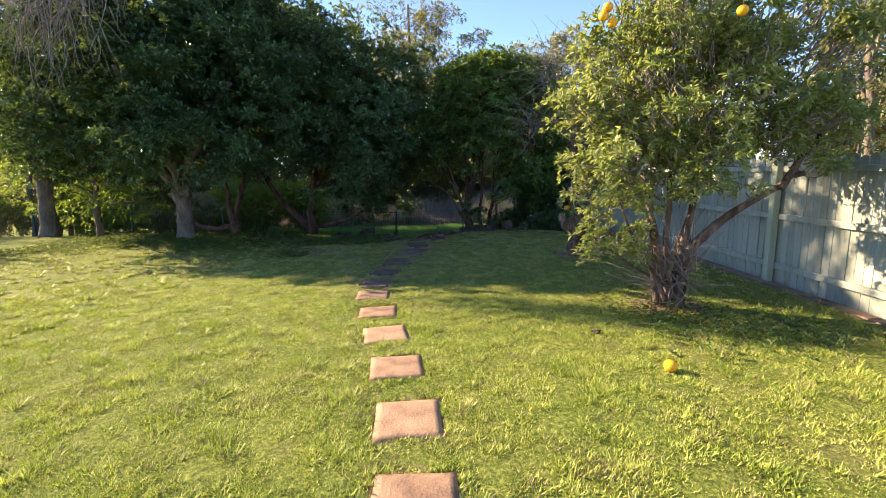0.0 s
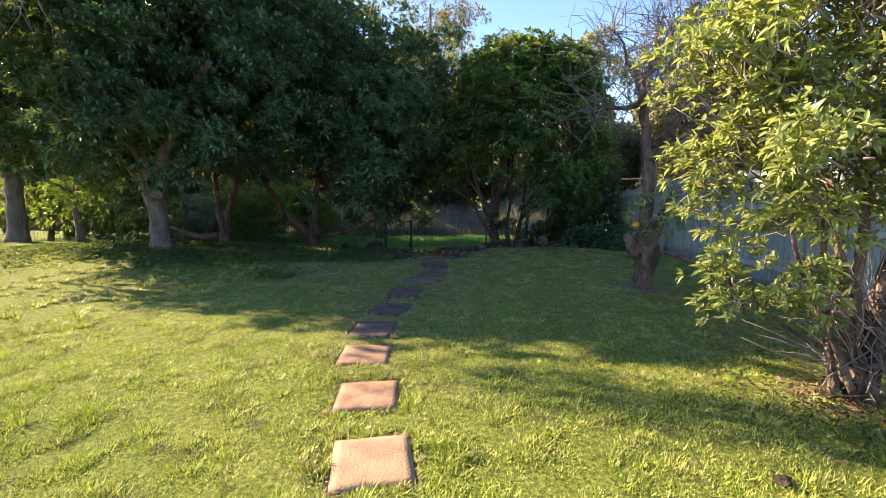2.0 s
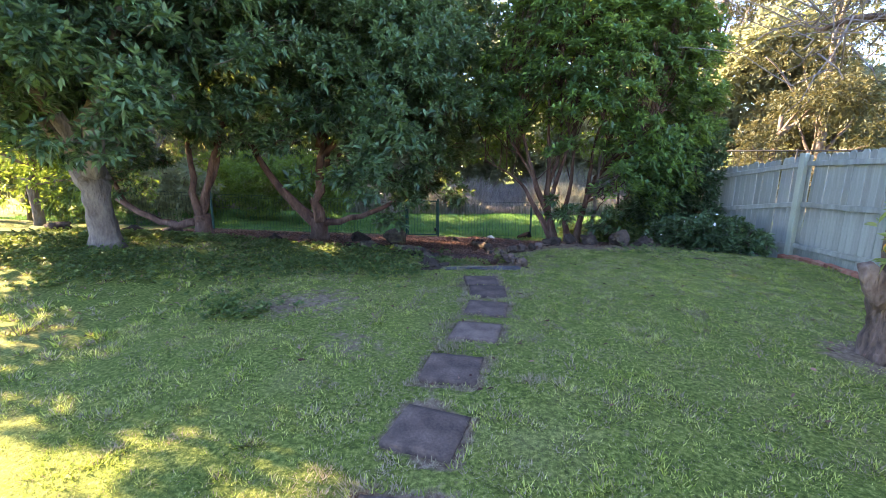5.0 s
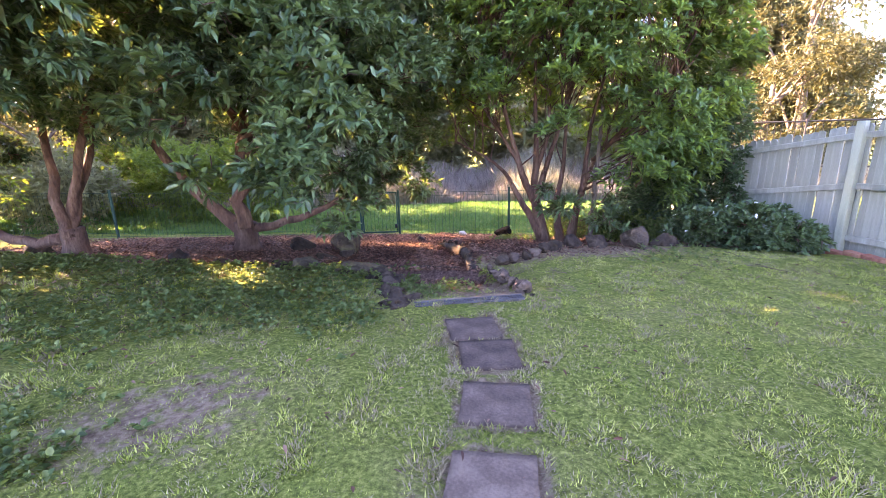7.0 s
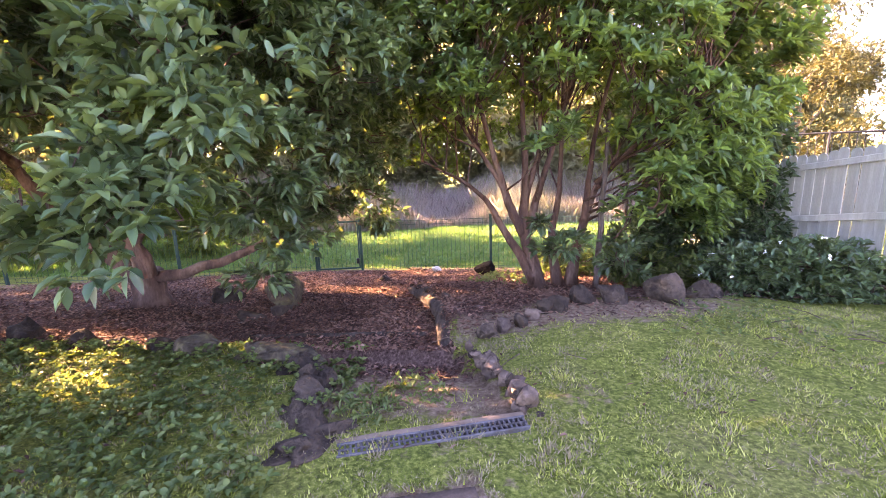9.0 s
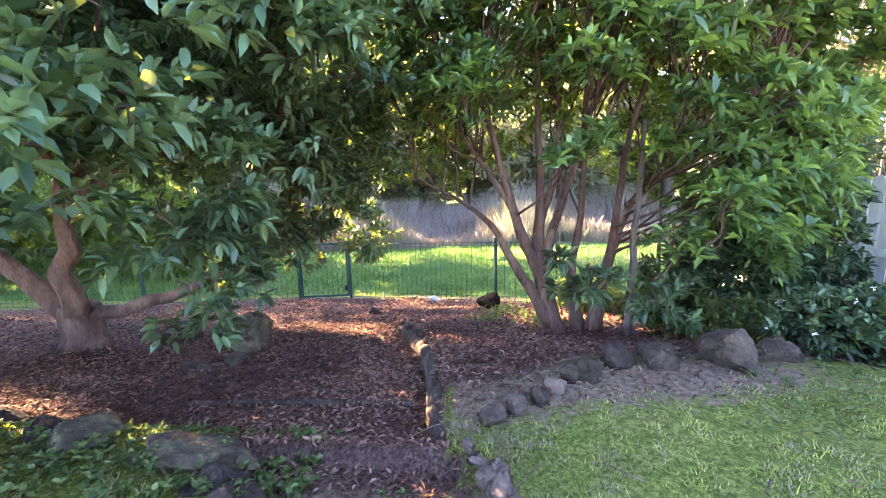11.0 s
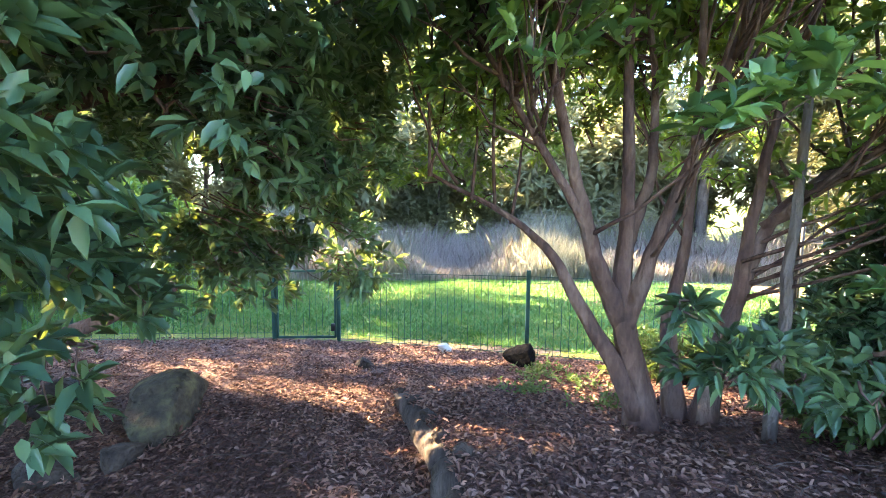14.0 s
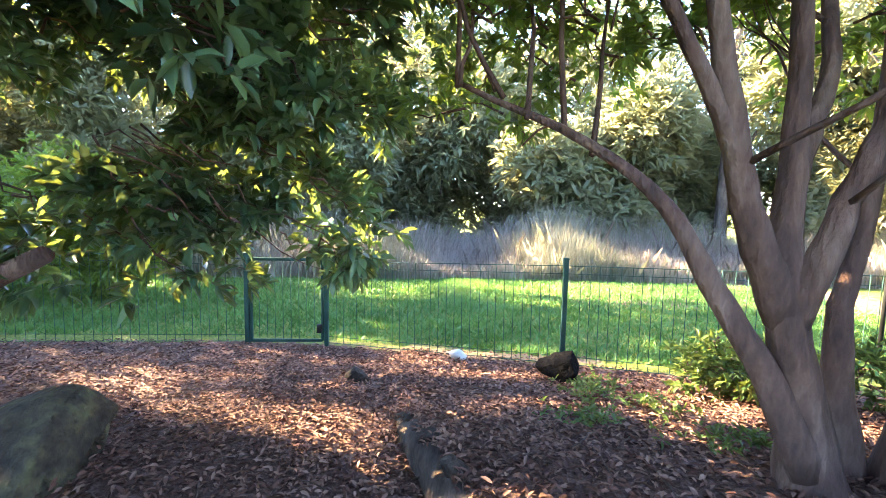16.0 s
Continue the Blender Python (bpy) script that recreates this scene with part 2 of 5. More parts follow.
def part(name, bm, material, parent=None, label="", smooth=True):
    """Links a bmesh (or a finished mesh) as one object, under parent if given."""
    if isinstance(bm, bpy.types.Mesh):
        me = bm
    else:
        me = bpy.data.meshes.new(name)
        bm.to_mesh(me)
        bm.free()
        me.materials.append(material)
        if smooth:
            me.polygons.foreach_set("use_smooth", np.ones(len(me.polygons), bool))
    ob = new(name, me)
    if parent:
        ob.parent = parent
    if label:
        ob["label"] = label
    return ob


def root(name, loc, label, category, group="", kind=""):
    ob = new(name)
    ob.empty_display_size = 0.2
    ob.matrix_world = pose(*loc)
    ob.matrix_basis = pose(*loc)
    return tagged(ob, label, category, group, kind)


def box(bm, size, m=Matrix(), bevel=0.0):
    """A box of that size round the origin of m, with bevelled edges."""
    b = bmesh.new()
    bmesh.ops.create_cube(b, size=1.0)
    bmesh.ops.scale(b, vec=size, verts=b.verts)
    if bevel:
        bmesh.ops.bevel(b, geom=b.edges[:], offset=bevel, segments=1, affect="EDGES")
    bmesh.ops.transform(b, matrix=m, verts=b.verts)
    me = bpy.data.meshes.new("tmp")
    b.to_mesh(me)
    b.free()
    bm.from_mesh(me)
    bpy.data.meshes.remove(me)
    return bm


def tube_arrays(pts, radii, sides=8, rough=0.0, seed=0):
    r2 = np.random.default_rng(seed)
    pts = np.asarray(pts, float)
    n = len(pts)
    tang = np.gradient(pts, axis=0)
    tang /= np.linalg.norm(tang, axis=1)[:, None] + 1e-9
    ref = np.array([0.31, 0.95, 0.05])
    u = np.cross(tang, ref)
    u /= np.linalg.norm(u, axis=1)[:, None] + 1e-9
    v = np.cross(tang, u)
    a = np.linspace(0, 2 * np.pi, sides, endpoint=False)
    rad = np.asarray(radii, float)[:, None] * (1 + rough * (r2.random((n, sides)) - 0.5) + rough * 0.6 * np.sin(a * 3 + seed)[None])
    ring = pts[:, None] + rad[..., None] * (np.cos(a)[None, :, None] * u[:, None] + np.sin(a)[None, :, None] * v[:, None])
    verts = np.concatenate((ring.reshape(-1, 3), pts[:1], pts[-1:]))
    i, j = np.meshgrid(np.arange(n - 1), np.arange(sides), indexing="ij")
    k = (j + 1) % sides
    quads = np.stack((i * sides + j, i * sides + k, (i + 1) * sides + k, (i + 1) * sides + j), -1).reshape(-1, 4)
    js = np.arange(sides)
    ks = (js + 1) % sides
    cap = np.concatenate((np.stack((ks, js, np.full(sides, n * sides)), -1), np.stack(((n - 1) * sides + js, (n - 1) * sides + ks, np.full(sides, n * sides + 1)), -1)))
    return verts, quads, cap


def tubes(name, specs, material, sides=8, rough=0.0, seed=0):
    """One mesh of several tubes; each is a pair of points and radii."""
    vs, loops, sizes, off = [], [], [], 0
    for k, (pts, radii) in enumerate(specs):
        v, q, c = tube_arrays(pts, radii, sides, rough, seed + k)
        vs.append(v)
        loops += [(q + off).ravel(), (c + off).ravel()]
        sizes += [np.full(len(q), 4), np.full(len(c), 3)]
        off += len(v)
    return mesh_np(name, np.concatenate(vs), np.concatenate(loops), np.concatenate(sizes), material, True)


def bend(a, b, n=8, sag=0.0, wob=0.0, seed=0):
    """Points from a to b, bowed upwards by -sag and unsteady by wob."""
    r2 = np.random.default_rng(seed)
    t = np.linspace(0, 1, n)[:, None]
    a, b = np.asarray(a, float), np.asarray(b, float)
    p = a + (b - a) * t
    p[:, 2] -= sag * np.sin(np.pi * t[:, 0])
    w = np.cumsum(r2.normal(0, wob, (n, 3)), 0)
    w -= t * w[-1]
    return p + w


def unit(v):
    return v / (np.linalg.norm(v, axis=-1, keepdims=True) + 1e-9)


def leaves(name, at, out, length, width, per, material, spread=0.8, droop=0.25, fold=0.25, six=True, seed=1):
    """Whorls of folded leaves: at each place, per leaves fan out round the way out."""
    r2 = np.random.default_rng(seed)
    n = len(at)
    axis = unit(out)
    ref = unit(r2.normal(size=(n, 3)))
    u = unit(np.cross(axis, ref))
    v = np.cross(axis, u)
    ang = (np.arange(per)[None] * 2.39996 + r2.random((n, 1)) * 6.28 + r2.normal(0, 0.25, (n, per)))
    tilt = np.clip(r2.normal(spread, 0.25, (n, per)), 0.05, 1.5)
    d = np.cos(tilt)[..., None] * axis[:, None] + np.sin(tilt)[..., None] * (np.cos(ang)[..., None] * u[:, None] + np.sin(ang)[..., None] * v[:, None])
    d[..., 2] -= droop * r2.random((n, per))
    d = unit(d).reshape(-1, 3)
    base = (np.repeat(at, per, 0) + r2.normal(0, length * 0.12, (n * per, 3)))
    m = len(d)
    ln = length * r2.uniform(0.65, 1.2, (m, 1))
    wd = width * r2.uniform(0.75, 1.15, (m, 1))
    side = unit(np.cross(d, np.array([0, 0, 1.0]) + r2.normal(0, 0.35, (m, 3))))
    up = np.cross(side, d)
    tip = base + d * ln - np.array([0, 0, 1]) * ln * 0.12
    if six:
        def rim(s, f, w):
            return base + d * ln * f + side * wd * s * w + up * wd * fold
        vs = np.stack((base, rim(-1, 0.3, 0.46), rim(-1, 0.66, 0.4), tip, rim(1, 0.66, 0.4), rim(1, 0.3, 0.46)), 1).reshape(-1, 3)
        o = (np.arange(m) * 6)[:, None]
        loops = np.concatenate((o + [0, 3, 2, 1], o + [0, 5, 4, 3]), 1).ravel()
        sizes = np.full(m * 2, 4)
    else:
        vs = np.stack((base, base + d * ln * 0.45 - side * wd * 0.5 + up * wd * fold, tip, base + d * ln * 0.45 + side * wd * 0.5 + up * wd * fold), 1).reshape(-1, 3)
        o = (np.arange(m) * 4)[:, None]
        loops = np.concatenate((o + [0, 2, 1], o + [0, 3, 2]), 1).ravel()
        sizes = np.full(m * 2, 3)
    return mesh_np(name, vs, loops, sizes, material)


def lumps(blobs, count, shell=0.55, gap=0.0, freq=0.9, seed=3, clump=0.0, many=18):
    """Places in and on lumps (centre, radii), in small clumps, thinned where a noise is low, with the way out."""
    r2 = np.random.default_rng(seed)
    vol = np.array([b[1][0] * b[1][1] * b[1][2] for b in blobs]) ** 0.75
    n = max(1, count // many) if clump else count
    pick = r2.choice(len(blobs), n, p=vol / vol.sum())
    c = np.array([b[0] for b in blobs], float)[pick]
    r = np.array([b[1] for b in blobs], float)[pick]
    d = unit(r2.normal(size=(n, 3)))
    f = shell + (1 - shell) * r2.random((n, 1)) ** 0.6
    f *= 1 + 0.13 * np.sin(d[:, :1] * 7 + c[:, :1]) * np.cos(d[:, 2:] * 6 + c[:, 1:2])
    p = c + d * r * f
    if gap:
        val = np.array([noise.noise(Vector(q * freq)) for q in p])
        keep = val > -0.5 + gap
        p, d = p[keep], d[keep]
    if clump:
        size = r2.uniform(0.6, 1.35, (len(p), 1)) * clump
        p, d, size = np.repeat(p, many, 0), np.repeat(d, many, 0), np.repeat(size, many, 0)
        off = unit(r2.normal(size=p.shape)) * r2.random((len(p), 1)) ** 0.5 * size * (1.15, 1.15, 0.75)
        p, d = p + off, d * 0.6 + off / clump
    out = d * 0.8 + np.array([0, 0, 0.45]) + r2.normal(0, 0.3, d.shape)
    return p, out


# ---- the lie of the land ----
def lerp(x, xs, ys):
    return np.interp(x, xs, ys)


def wall_right_x(y):
    return lerp(y, [10.8, 11.3, 11.6, 12.1, 13.4, 13.9, 15.4, 16.4], [0.02, -0.06, -0.18, -0.5, -0.66, -0.78, -1.35, -1.7])


def wall_left_x(y):
    return lerp(y, [10.4, 10.9, 11.6, 11.95], [-1.12, -1.22, -1.42, -1.75])


def sm(a, b, x):
    t = np.clip((np.asarray(x, float) - a) / (b - a), 0, 1)
    return t * t * (3 - 2 * t)


def height(x, y):
    """The ground's height."""
    x, y = np.asarray(x, float), np.asarray(y, float)
    z = lerp(y, [9.2, 10.6, 13.0, 14.3, 16.5, 18.0, 24, 40], [0, -0.05, -0.2, -0.39, -0.84, -1.02, -1.06, -1.1])
    z = z + 0.09 * sm(-0.1, 0.6, x) * sm(10.8, 12.4, y) * (1 - sm(13.0, 14.2, y))
    z = z - 0.06 * np.clip(x - 2.4, 0, 3.5) * (1 - sm(15, 18, y))
    z = z + 0.10 * sm(-3.5, -6, x) * (1 - sm(10.5, 14, y)) * sm(7, 10, y)
    low = lerp(y, [10.7, 11.6, 12.4, 14, 15.4, 17], [0, 0.12, 0.2, 0.2, 0.08, 0.04])
    inside = sm(-0.03, 0.07, wall_right_x(y) - x)
    left = np.where(y < 11.95, sm(-0.03, 0.07, x - wall_left_x(y)), sm(11.9, 12.25, y))
    fade = 1 - 0.8 * sm(-3.2, -6, x)
    return z - low * inside * left * fade


# pavers: middle x, y and turn in degrees
PAVERS = [(1.25, 1.62, 10), (1.08, 2.27, 9), (0.9, 2.97, 12), (0.66, 3.68, 15), (0.38, 4.39, 19), (0.115, 5.07, 14), (-0.14, 5.74, 11), (-0.3, 6.4, 5), (-0.33, 7.1, -7), (-0.33, 7.8, 0), (-0.26, 8.5, -2), (-0.245, 9.115, 0), (-0.3, 9.7, 9), (-0.43, 10.13, 13)]


def paver_pit(x, y, pad):
    """How deep a spot lies in the bed of a paver, 0 to 1."""
    pit = np.zeros(np.shape(x))
    for px, py, turn in PAVERS:
        c, s = math.cos(radians(turn)), math.sin(radians(turn))
        u, v = (x - px) * c + (y - py) * s, -(x - px) * s + (y - py) * c
        pit = np.maximum(pit, 1 - sm(0.2, 0.2 + pad, np.maximum(np.abs(u), np.abs(v))))
    return pit


def hz(x, y):
    return float(height(x, y))


def zones(x, y):
    """Shares of bare soil and of leaf mulch."""
    x, y = np.asarray(x, float), np.asarray(y, float)
    behind = sm(0, 0.45, y - lerp(x, [-0.5, 0.3, 0.6, 3.5], [12.55, 12.75, 13.0, 13.2])) * (x > wall_right_x(y))
    terrace = (x <= wall_right_x(y) + 0.02) * sm(11.7, 12.3, y + 0.02 * x)
    strip = (x > wall_left_x(y)) * (x < wall_right_x(y)) * sm(11.3, 12.0, y)
    fence_y = lerp(x, [-15.2, -3.65, -2.7, 0.0, 2.9], [14.1, 17.45, 17.5, 16.9, 16.3])
    yard = 1 - sm(0.0, 0.5, y - fence_y)
    mulch = np.clip(np.maximum(np.maximum(behind, terrace), strip), 0, 1) * yard
    mulch = mulch * (1 - 0.7 * sm(-7, -9.5, x))
    ramp_ = (x > wall_left_x(y)) * (x < wall_right_x(y)) * sm(10.75, 11.1, y) * (1 - sm(11.6, 12.2, y))
    tree = np.exp(-((x - 2.74) ** 2 + (y - 8.66) ** 2) / 0.16) + 0.8 * np.exp(-((x - 3.4) ** 2 + (y - 5.7) ** 2) / 0.25)
    dry = np.zeros(np.shape(x))
    for cx, cy, s, k in ((-1.7, 3.4, 0.3, 0.3), (3.3, 3.2, 0.5, 0.35), (-1.0, 2.2, 0.35, 0.3), (2.2, 2.5, 0.4, 0.25), (-2.4, 8.6, 0.5, 0.4), (0.9, 7.2, 0.5, 0.2), (1.2, 10.6, 0.6, 0.3), (-3.0, 5.0, 0.6, 0.2), (1.9, 5.4, 0.5, 0.25), (0.4, 11.2, 0.3, 0.4)):
        dry = dry + k * np.exp(-((x - cx) ** 2 + (y - cy) ** 2 * 1.6) / s ** 2)
    worn = dry + 0.55 * np.exp(-((x + 1.9) ** 2 + (y - 9.0) ** 2) / 0.35) + 0.5 * np.exp(-((x + 1.2) ** 2 + (y - 8.0) ** 2) / 0.2)
    line = 0.32 * np.exp(-((x - lerp(y, [2, 4, 6, 8, 10], [1.0, 0.4, -0.25, -0.3, -0.35])) / 0.42) ** 2) * (y > 1.5) * (y < 10.8)
    bank = 0.85 * sm(0.0, 1.5, x) * sm(20.3, 21.2, y) * sm(26, 24, y) * sm(9, 6, x)
    edge = 0.6 * np.exp(-((y - 17.4 - 0.25 * np.clip(x + 3, -12, 0)) / 0.7) ** 2) * (x < 0.5)
    front = 0.95 * np.exp(-((y - 12.65 - 0.12 * x) / 0.45) ** 2) * (x > -0.5) * sm(3.0, 1.2, x)
    kerb = 0.8 * sm(0.5, 0.15, fence_x(y) - x) * (y < 11.5)
    soil = np.clip(ramp_ * 0.75 + tree + worn + line + bank + edge + front + kerb, 0, 1)
    return soil, mulch


def fence_x(y):
    return lerp(y, [-3, 1.2, 7.32, 13.43, 15.2, 16.4], [6.6, 6.15, 5.36, 4.47, 3.72, 3.25])


# ---- ground ----
def ground():
    def axis(lo, hi, step, far):
        mid = np.arange(lo, hi + 1e-6, step)
        grow = step * 1.35 ** np.arange(1, 30)
        grow = np.cumsum(grow)
        grow = grow[grow < far]
        return np.concatenate((lo - grow[::-1], mid, hi + grow))
    xs, ys = axis(-9.5, 6.6, 0.09, 420), axis(-1.5, 18.6, 0.09, 420)
    X, Y = np.meshgrid(xs, ys)
    Z = height(X, Y)
    near = (np.abs(X) < 30) & (Y > -5) & (Y < 30)
    bump = np.array([noise.noise(Vector((a * 0.7, b * 0.7, 0))) * 0.025 + noise.noise(Vector((a * 3.1, b * 3.1, 5))) * 0.01 for a, b in zip(X[near], Y[near])])
    Z[near] += bump
    Z -= 0.03 * paver_pit(X, Y, 0.07)
    soil, mulch = zones(X, Y)
    soil = np.maximum(soil, paver_pit(X, Y, 0.06))
    rough = np.array([noise.noise(Vector((a * 7, b * 7, 3))) for a, b in zip(X[near], Y[near])])
    Z[near] += rough * 0.02 * mulch[near]
    ny, nx = X.shape
    i, j = np.meshgrid(np.arange(ny - 1), np.arange(nx - 1), indexing="ij")
    q = np.stack((i * nx + j, i * nx + j + 1, (i + 1) * nx + j + 1, (i + 1) * nx + j), -1).reshape(-1, 4)
    me = mesh_np("ground", np.stack((X, Y, Z), -1).reshape(-1, 3), q.ravel(), np.full(len(q), 4), ground_material(), True)
    for name, val in (("soil", soil), ("mulch", mulch)):
        at = me.attributes.new(name, "FLOAT", "POINT")
        at.data.foreach_set("value", val.ravel().astype(np.float32))
    tagged(new("ground", me), "lawn with worn patches sloping to a leaf-mulched garden bed", "ground", kind="structure")


ground()


def paver(k, x, y, turn):
    bm = bmesh.new()
    bmesh.ops.create_grid(bm, x_segments=9, y_segments=9, size=0.203 if k < 7 else 0.196)
    for v in bm.verts:
        v.co.z = 0.003 * noise.noise(v.co * 9 + Vector((k, 0, 0)))
        e = max(abs(v.co.x), abs(v.co.y))
        if e > 0.186:
            v.co.z -= 0.003 + 0.004 * abs(noise.noise(v.co * 25 + Vector((k * 3, 0, 0))))
            v.co.x += 0.006 * noise.noise(v.co * 14 + Vector((0, k, 0)))
            v.co.y += 0.006 * noise.noise(v.co * 14 + Vector((0, 0, k)))
    rim = [e for e in bm.edges if e.is_boundary]
    low = bmesh.ops.extrude_edge_only(bm, edges=rim)["geom"]
    for v in low:
        if isinstance(v, bmesh.types.BMVert):
            v.co.z -= 0.05
    ob = part("paver", bm, M_PAVER if k < 7 else M_PAVER_DARK)
    ob.matrix_basis = pose(x, y, hz(x, y) + 0.002 + 0.025 * noise.noise(Vector((x * 0.7, y * 0.7, 0))), 0.6 * ((k * 7) % 5 - 2), 0.5 * ((k * 3) % 5 - 2), turn)
    tagged(ob, "square terracotta-coloured concrete paver set into the lawn" if k < 7 else "square dark brown concrete paver set into the lawn", "paver", "stepping stones")


for k, p in enumerate(PAVERS):
    paver(k, *p)


# ---- paling fence ----
def paling_mesh(h):
    bm = bmesh.new()
    w, th = 0.0535, 0.009
    outline = [(-w, 0), (w, 0), (w, h - 0.04), (w * 0.72, h - 0.012), (w * 0.3, h), (-w * 0.3, h), (-w * 0.72, h - 0.012), (-w, h - 0.04)]
    f = bm.faces.new([bm.verts.new((x, -th, z)) for x, z in outline])
    ex = bmesh.ops.extrude_face_region(bm, geom=[f])["geom"]
    bmesh.ops.translate(bm, vec=(0, 2 * th, 0), verts=[v for v in ex if isinstance(v, bmesh.types.BMVert)])
    bmesh.ops.recalc_face_normals(bm, faces=bm.faces[:])
    me = bpy.data.meshes.new("paling")
    bm.to_mesh(me)
    bm.free()
    me.materials.append(M_PALING)
    return me


def paling_fence():
    H = 1.78
    fence = root("paling_fence", (5.0, 10.0, hz(5.0, 10.0)), "pale grey-green painted timber paling fence with scalloped tops", "fence")
    inv = fence.matrix_basis.inverted()
    meshes = [paling_mesh(H + d) for d in (-0.012, 0, 0.012, 0.022)]
    r2 = random.Random(5)
    posts = [-2.6, -0.6, 1.3, 3.3, 5.3, 7.32, 9.36, 11.4, 13.43, 15.2, 16.35]
    for y0, y1 in zip(posts, posts[1:]):
        a, b = Vector((float(fence_x(y0)), y0, 0)), Vector((float(fence_x(y1)), y1, 0))
        along = (b - a).normalized()
        a.z, b.z = hz(a.x, a.y) - 0.04, hz(b.x, b.y) - 0.04
        turn = math.degrees(math.atan2(along.y, along.x))
        side = Vector((-along.y, along.x, 0))
        for f in (0.17, 0.56, 0.93):
            bm = bmesh.new()
            mid, d = (a + b) / 2 + Vector((0, 0, H * f)) + side * 0.033, b - a
            m = Matrix.Translation(mid) @ d.to_track_quat("X", "Z").to_matrix().to_4x4()
            box(bm, (d.length, 0.045, 0.08), inv @ m, 0.005)
            part("rail", bm, M_PALING, fence, smooth=False)
        n = int((b - a).length / 0.113)
        for k in range(n):
            p = a.lerp(b, (k + 0.5) / n)
            ob = new("paling", meshes[r2.randrange(4)])
            ob.parent = fence
            q = side * r2.uniform(-0.006, 0.006)
            ob.matrix_basis = inv @ pose(p.x + q.x, p.y + q.y, p.z + 0.03, r2.gauss(0, 0.3), r2.gauss(0, 0.35), turn)
        bm = bmesh.new()
        box(bm, (0.1, 0.09, H + 0.1), inv @ pose(a.x + side.x * 0.085, a.y + side.y * 0.085, a.z + H / 2, 0, 0, turn), 0.006)
        part("post", bm, M_POST, fence, "square painted timber post", smooth=False)


paling_fence()


# ---- green wire fence and gate ----
def rod(bm, a, b, r, sides=5):
    a, b = Vector(a), Vector(b)
    d = b - a
    g = bmesh.ops.create_cone(bm, cap_ends=True, segments=sides, radius1=r, radius2=r, depth=d.length)
    bmesh.ops.transform(bm, matrix=Matrix.Translation((a + b) / 2) @ d.to_track_quat("Z", "Y").to_matrix().to_4x4(), verts=g["verts"])


WIRE_POSTS = [(-18.0, 13.2), (-15.1, 14.15), (-12.1, 15.1), (-9.1, 16.05), (-6.15, 16.75), (-3.65, 17.54), (-2.71, 17.68), (0.01, 17.01), (2.85, 16.3)]
FENCE_H = 1.08


def picket_mesh(h):
    bm = bmesh.new()
    rod(bm, (0, 0, 0), (0, 0, h), 0.0032, 4)
    me = bpy.data.meshes.new("picket")
    bm.to_mesh(me)
    bm.free()
    me.materials.append(M_GREEN_METAL)
    return me


def wire_panel(fence, a, b, picket):
    """A panel between two posts: its wires are one part, each upright a part of it."""
    A, B = Vector((*a, hz(*a))), Vector((*b, hz(*b)))
    d = B - A
    L = Vector((d.x, d.y, 0)).length
    rise = d.z / L
    bm = bmesh.new()
    for z, r in ((0.05, 0.004), (0.13, 0.003), (FENCE_H - 0.1, 0.003), (FENCE_H - 0.02, 0.004)):
        rod(bm, (0.02, 0, z + rise * 0.02), (L - 0.02, 0, z + rise * (L - 0.02)), r)
    pan = part("panel", bm, M_GREEN_METAL, fence)
    pan.matrix_basis = fence.matrix_basis.inverted() @ pose(A.x, A.y, A.z, 0, 0, math.degrees(math.atan2(d.y, d.x)))
    n = int((L - 0.1) / 0.092)
    for k in range(1, n):
        x = 0.05 + (L - 0.1) * k / n
        ob = new("picket", picket)
        ob.parent = pan
        ob.matrix_basis = pose(x, 0, 0.045 + rise * x, 0.8 * math.sin(k * 2.1), 0.5 * math.sin(k * 1.3), 0)


def garden_gate(a, b, picket):
    A, B = Vector((*a, hz(*a))), Vector((*b, hz(*b)))
    d = B - A
    L = Vector((d.x, d.y, 0)).length
    gate = root("garden_gate", (A.x, A.y, A.z), "closed green metal garden gate with thin vertical bars", "gate")
    gate.matrix_basis = pose(A.x, A.y, A.z, 0, 0, math.degrees(math.atan2(d.y, d.x)))
    for x in (0.05, L - 0.05):
        bm = bmesh.new()
        box(bm, (0.032, 0.03, FENCE_H - 0.06), pose(x, 0, 0.02 + FENCE_H / 2), 0.004)
        part("frame_upright", bm, M_GREEN_METAL, gate, smooth=False)
    for z in (0.06, FENCE_H - 0.02):
        bm = bmesh.new()
        box(bm, (L - 0.1, 0.03, 0.035), pose(L / 2, 0, z), 0.004)
        part("frame_rail", bm, M_GREEN_METAL, gate, smooth=False)
    bm = bmesh.new()
    box(bm, (0.06, 0.05, 0.11), pose(L - 0.08, -0.03, FENCE_H * 0.2), 0.008)
    part("latch", bm, M_BLACK_METAL, gate, "black gate latch")
    for k in range(1, 9):
        ob = new("picket", picket)
        ob.parent = gate
        ob.matrix_basis = pose(0.05 + (L - 0.1) * k / 9, 0, 0.06)


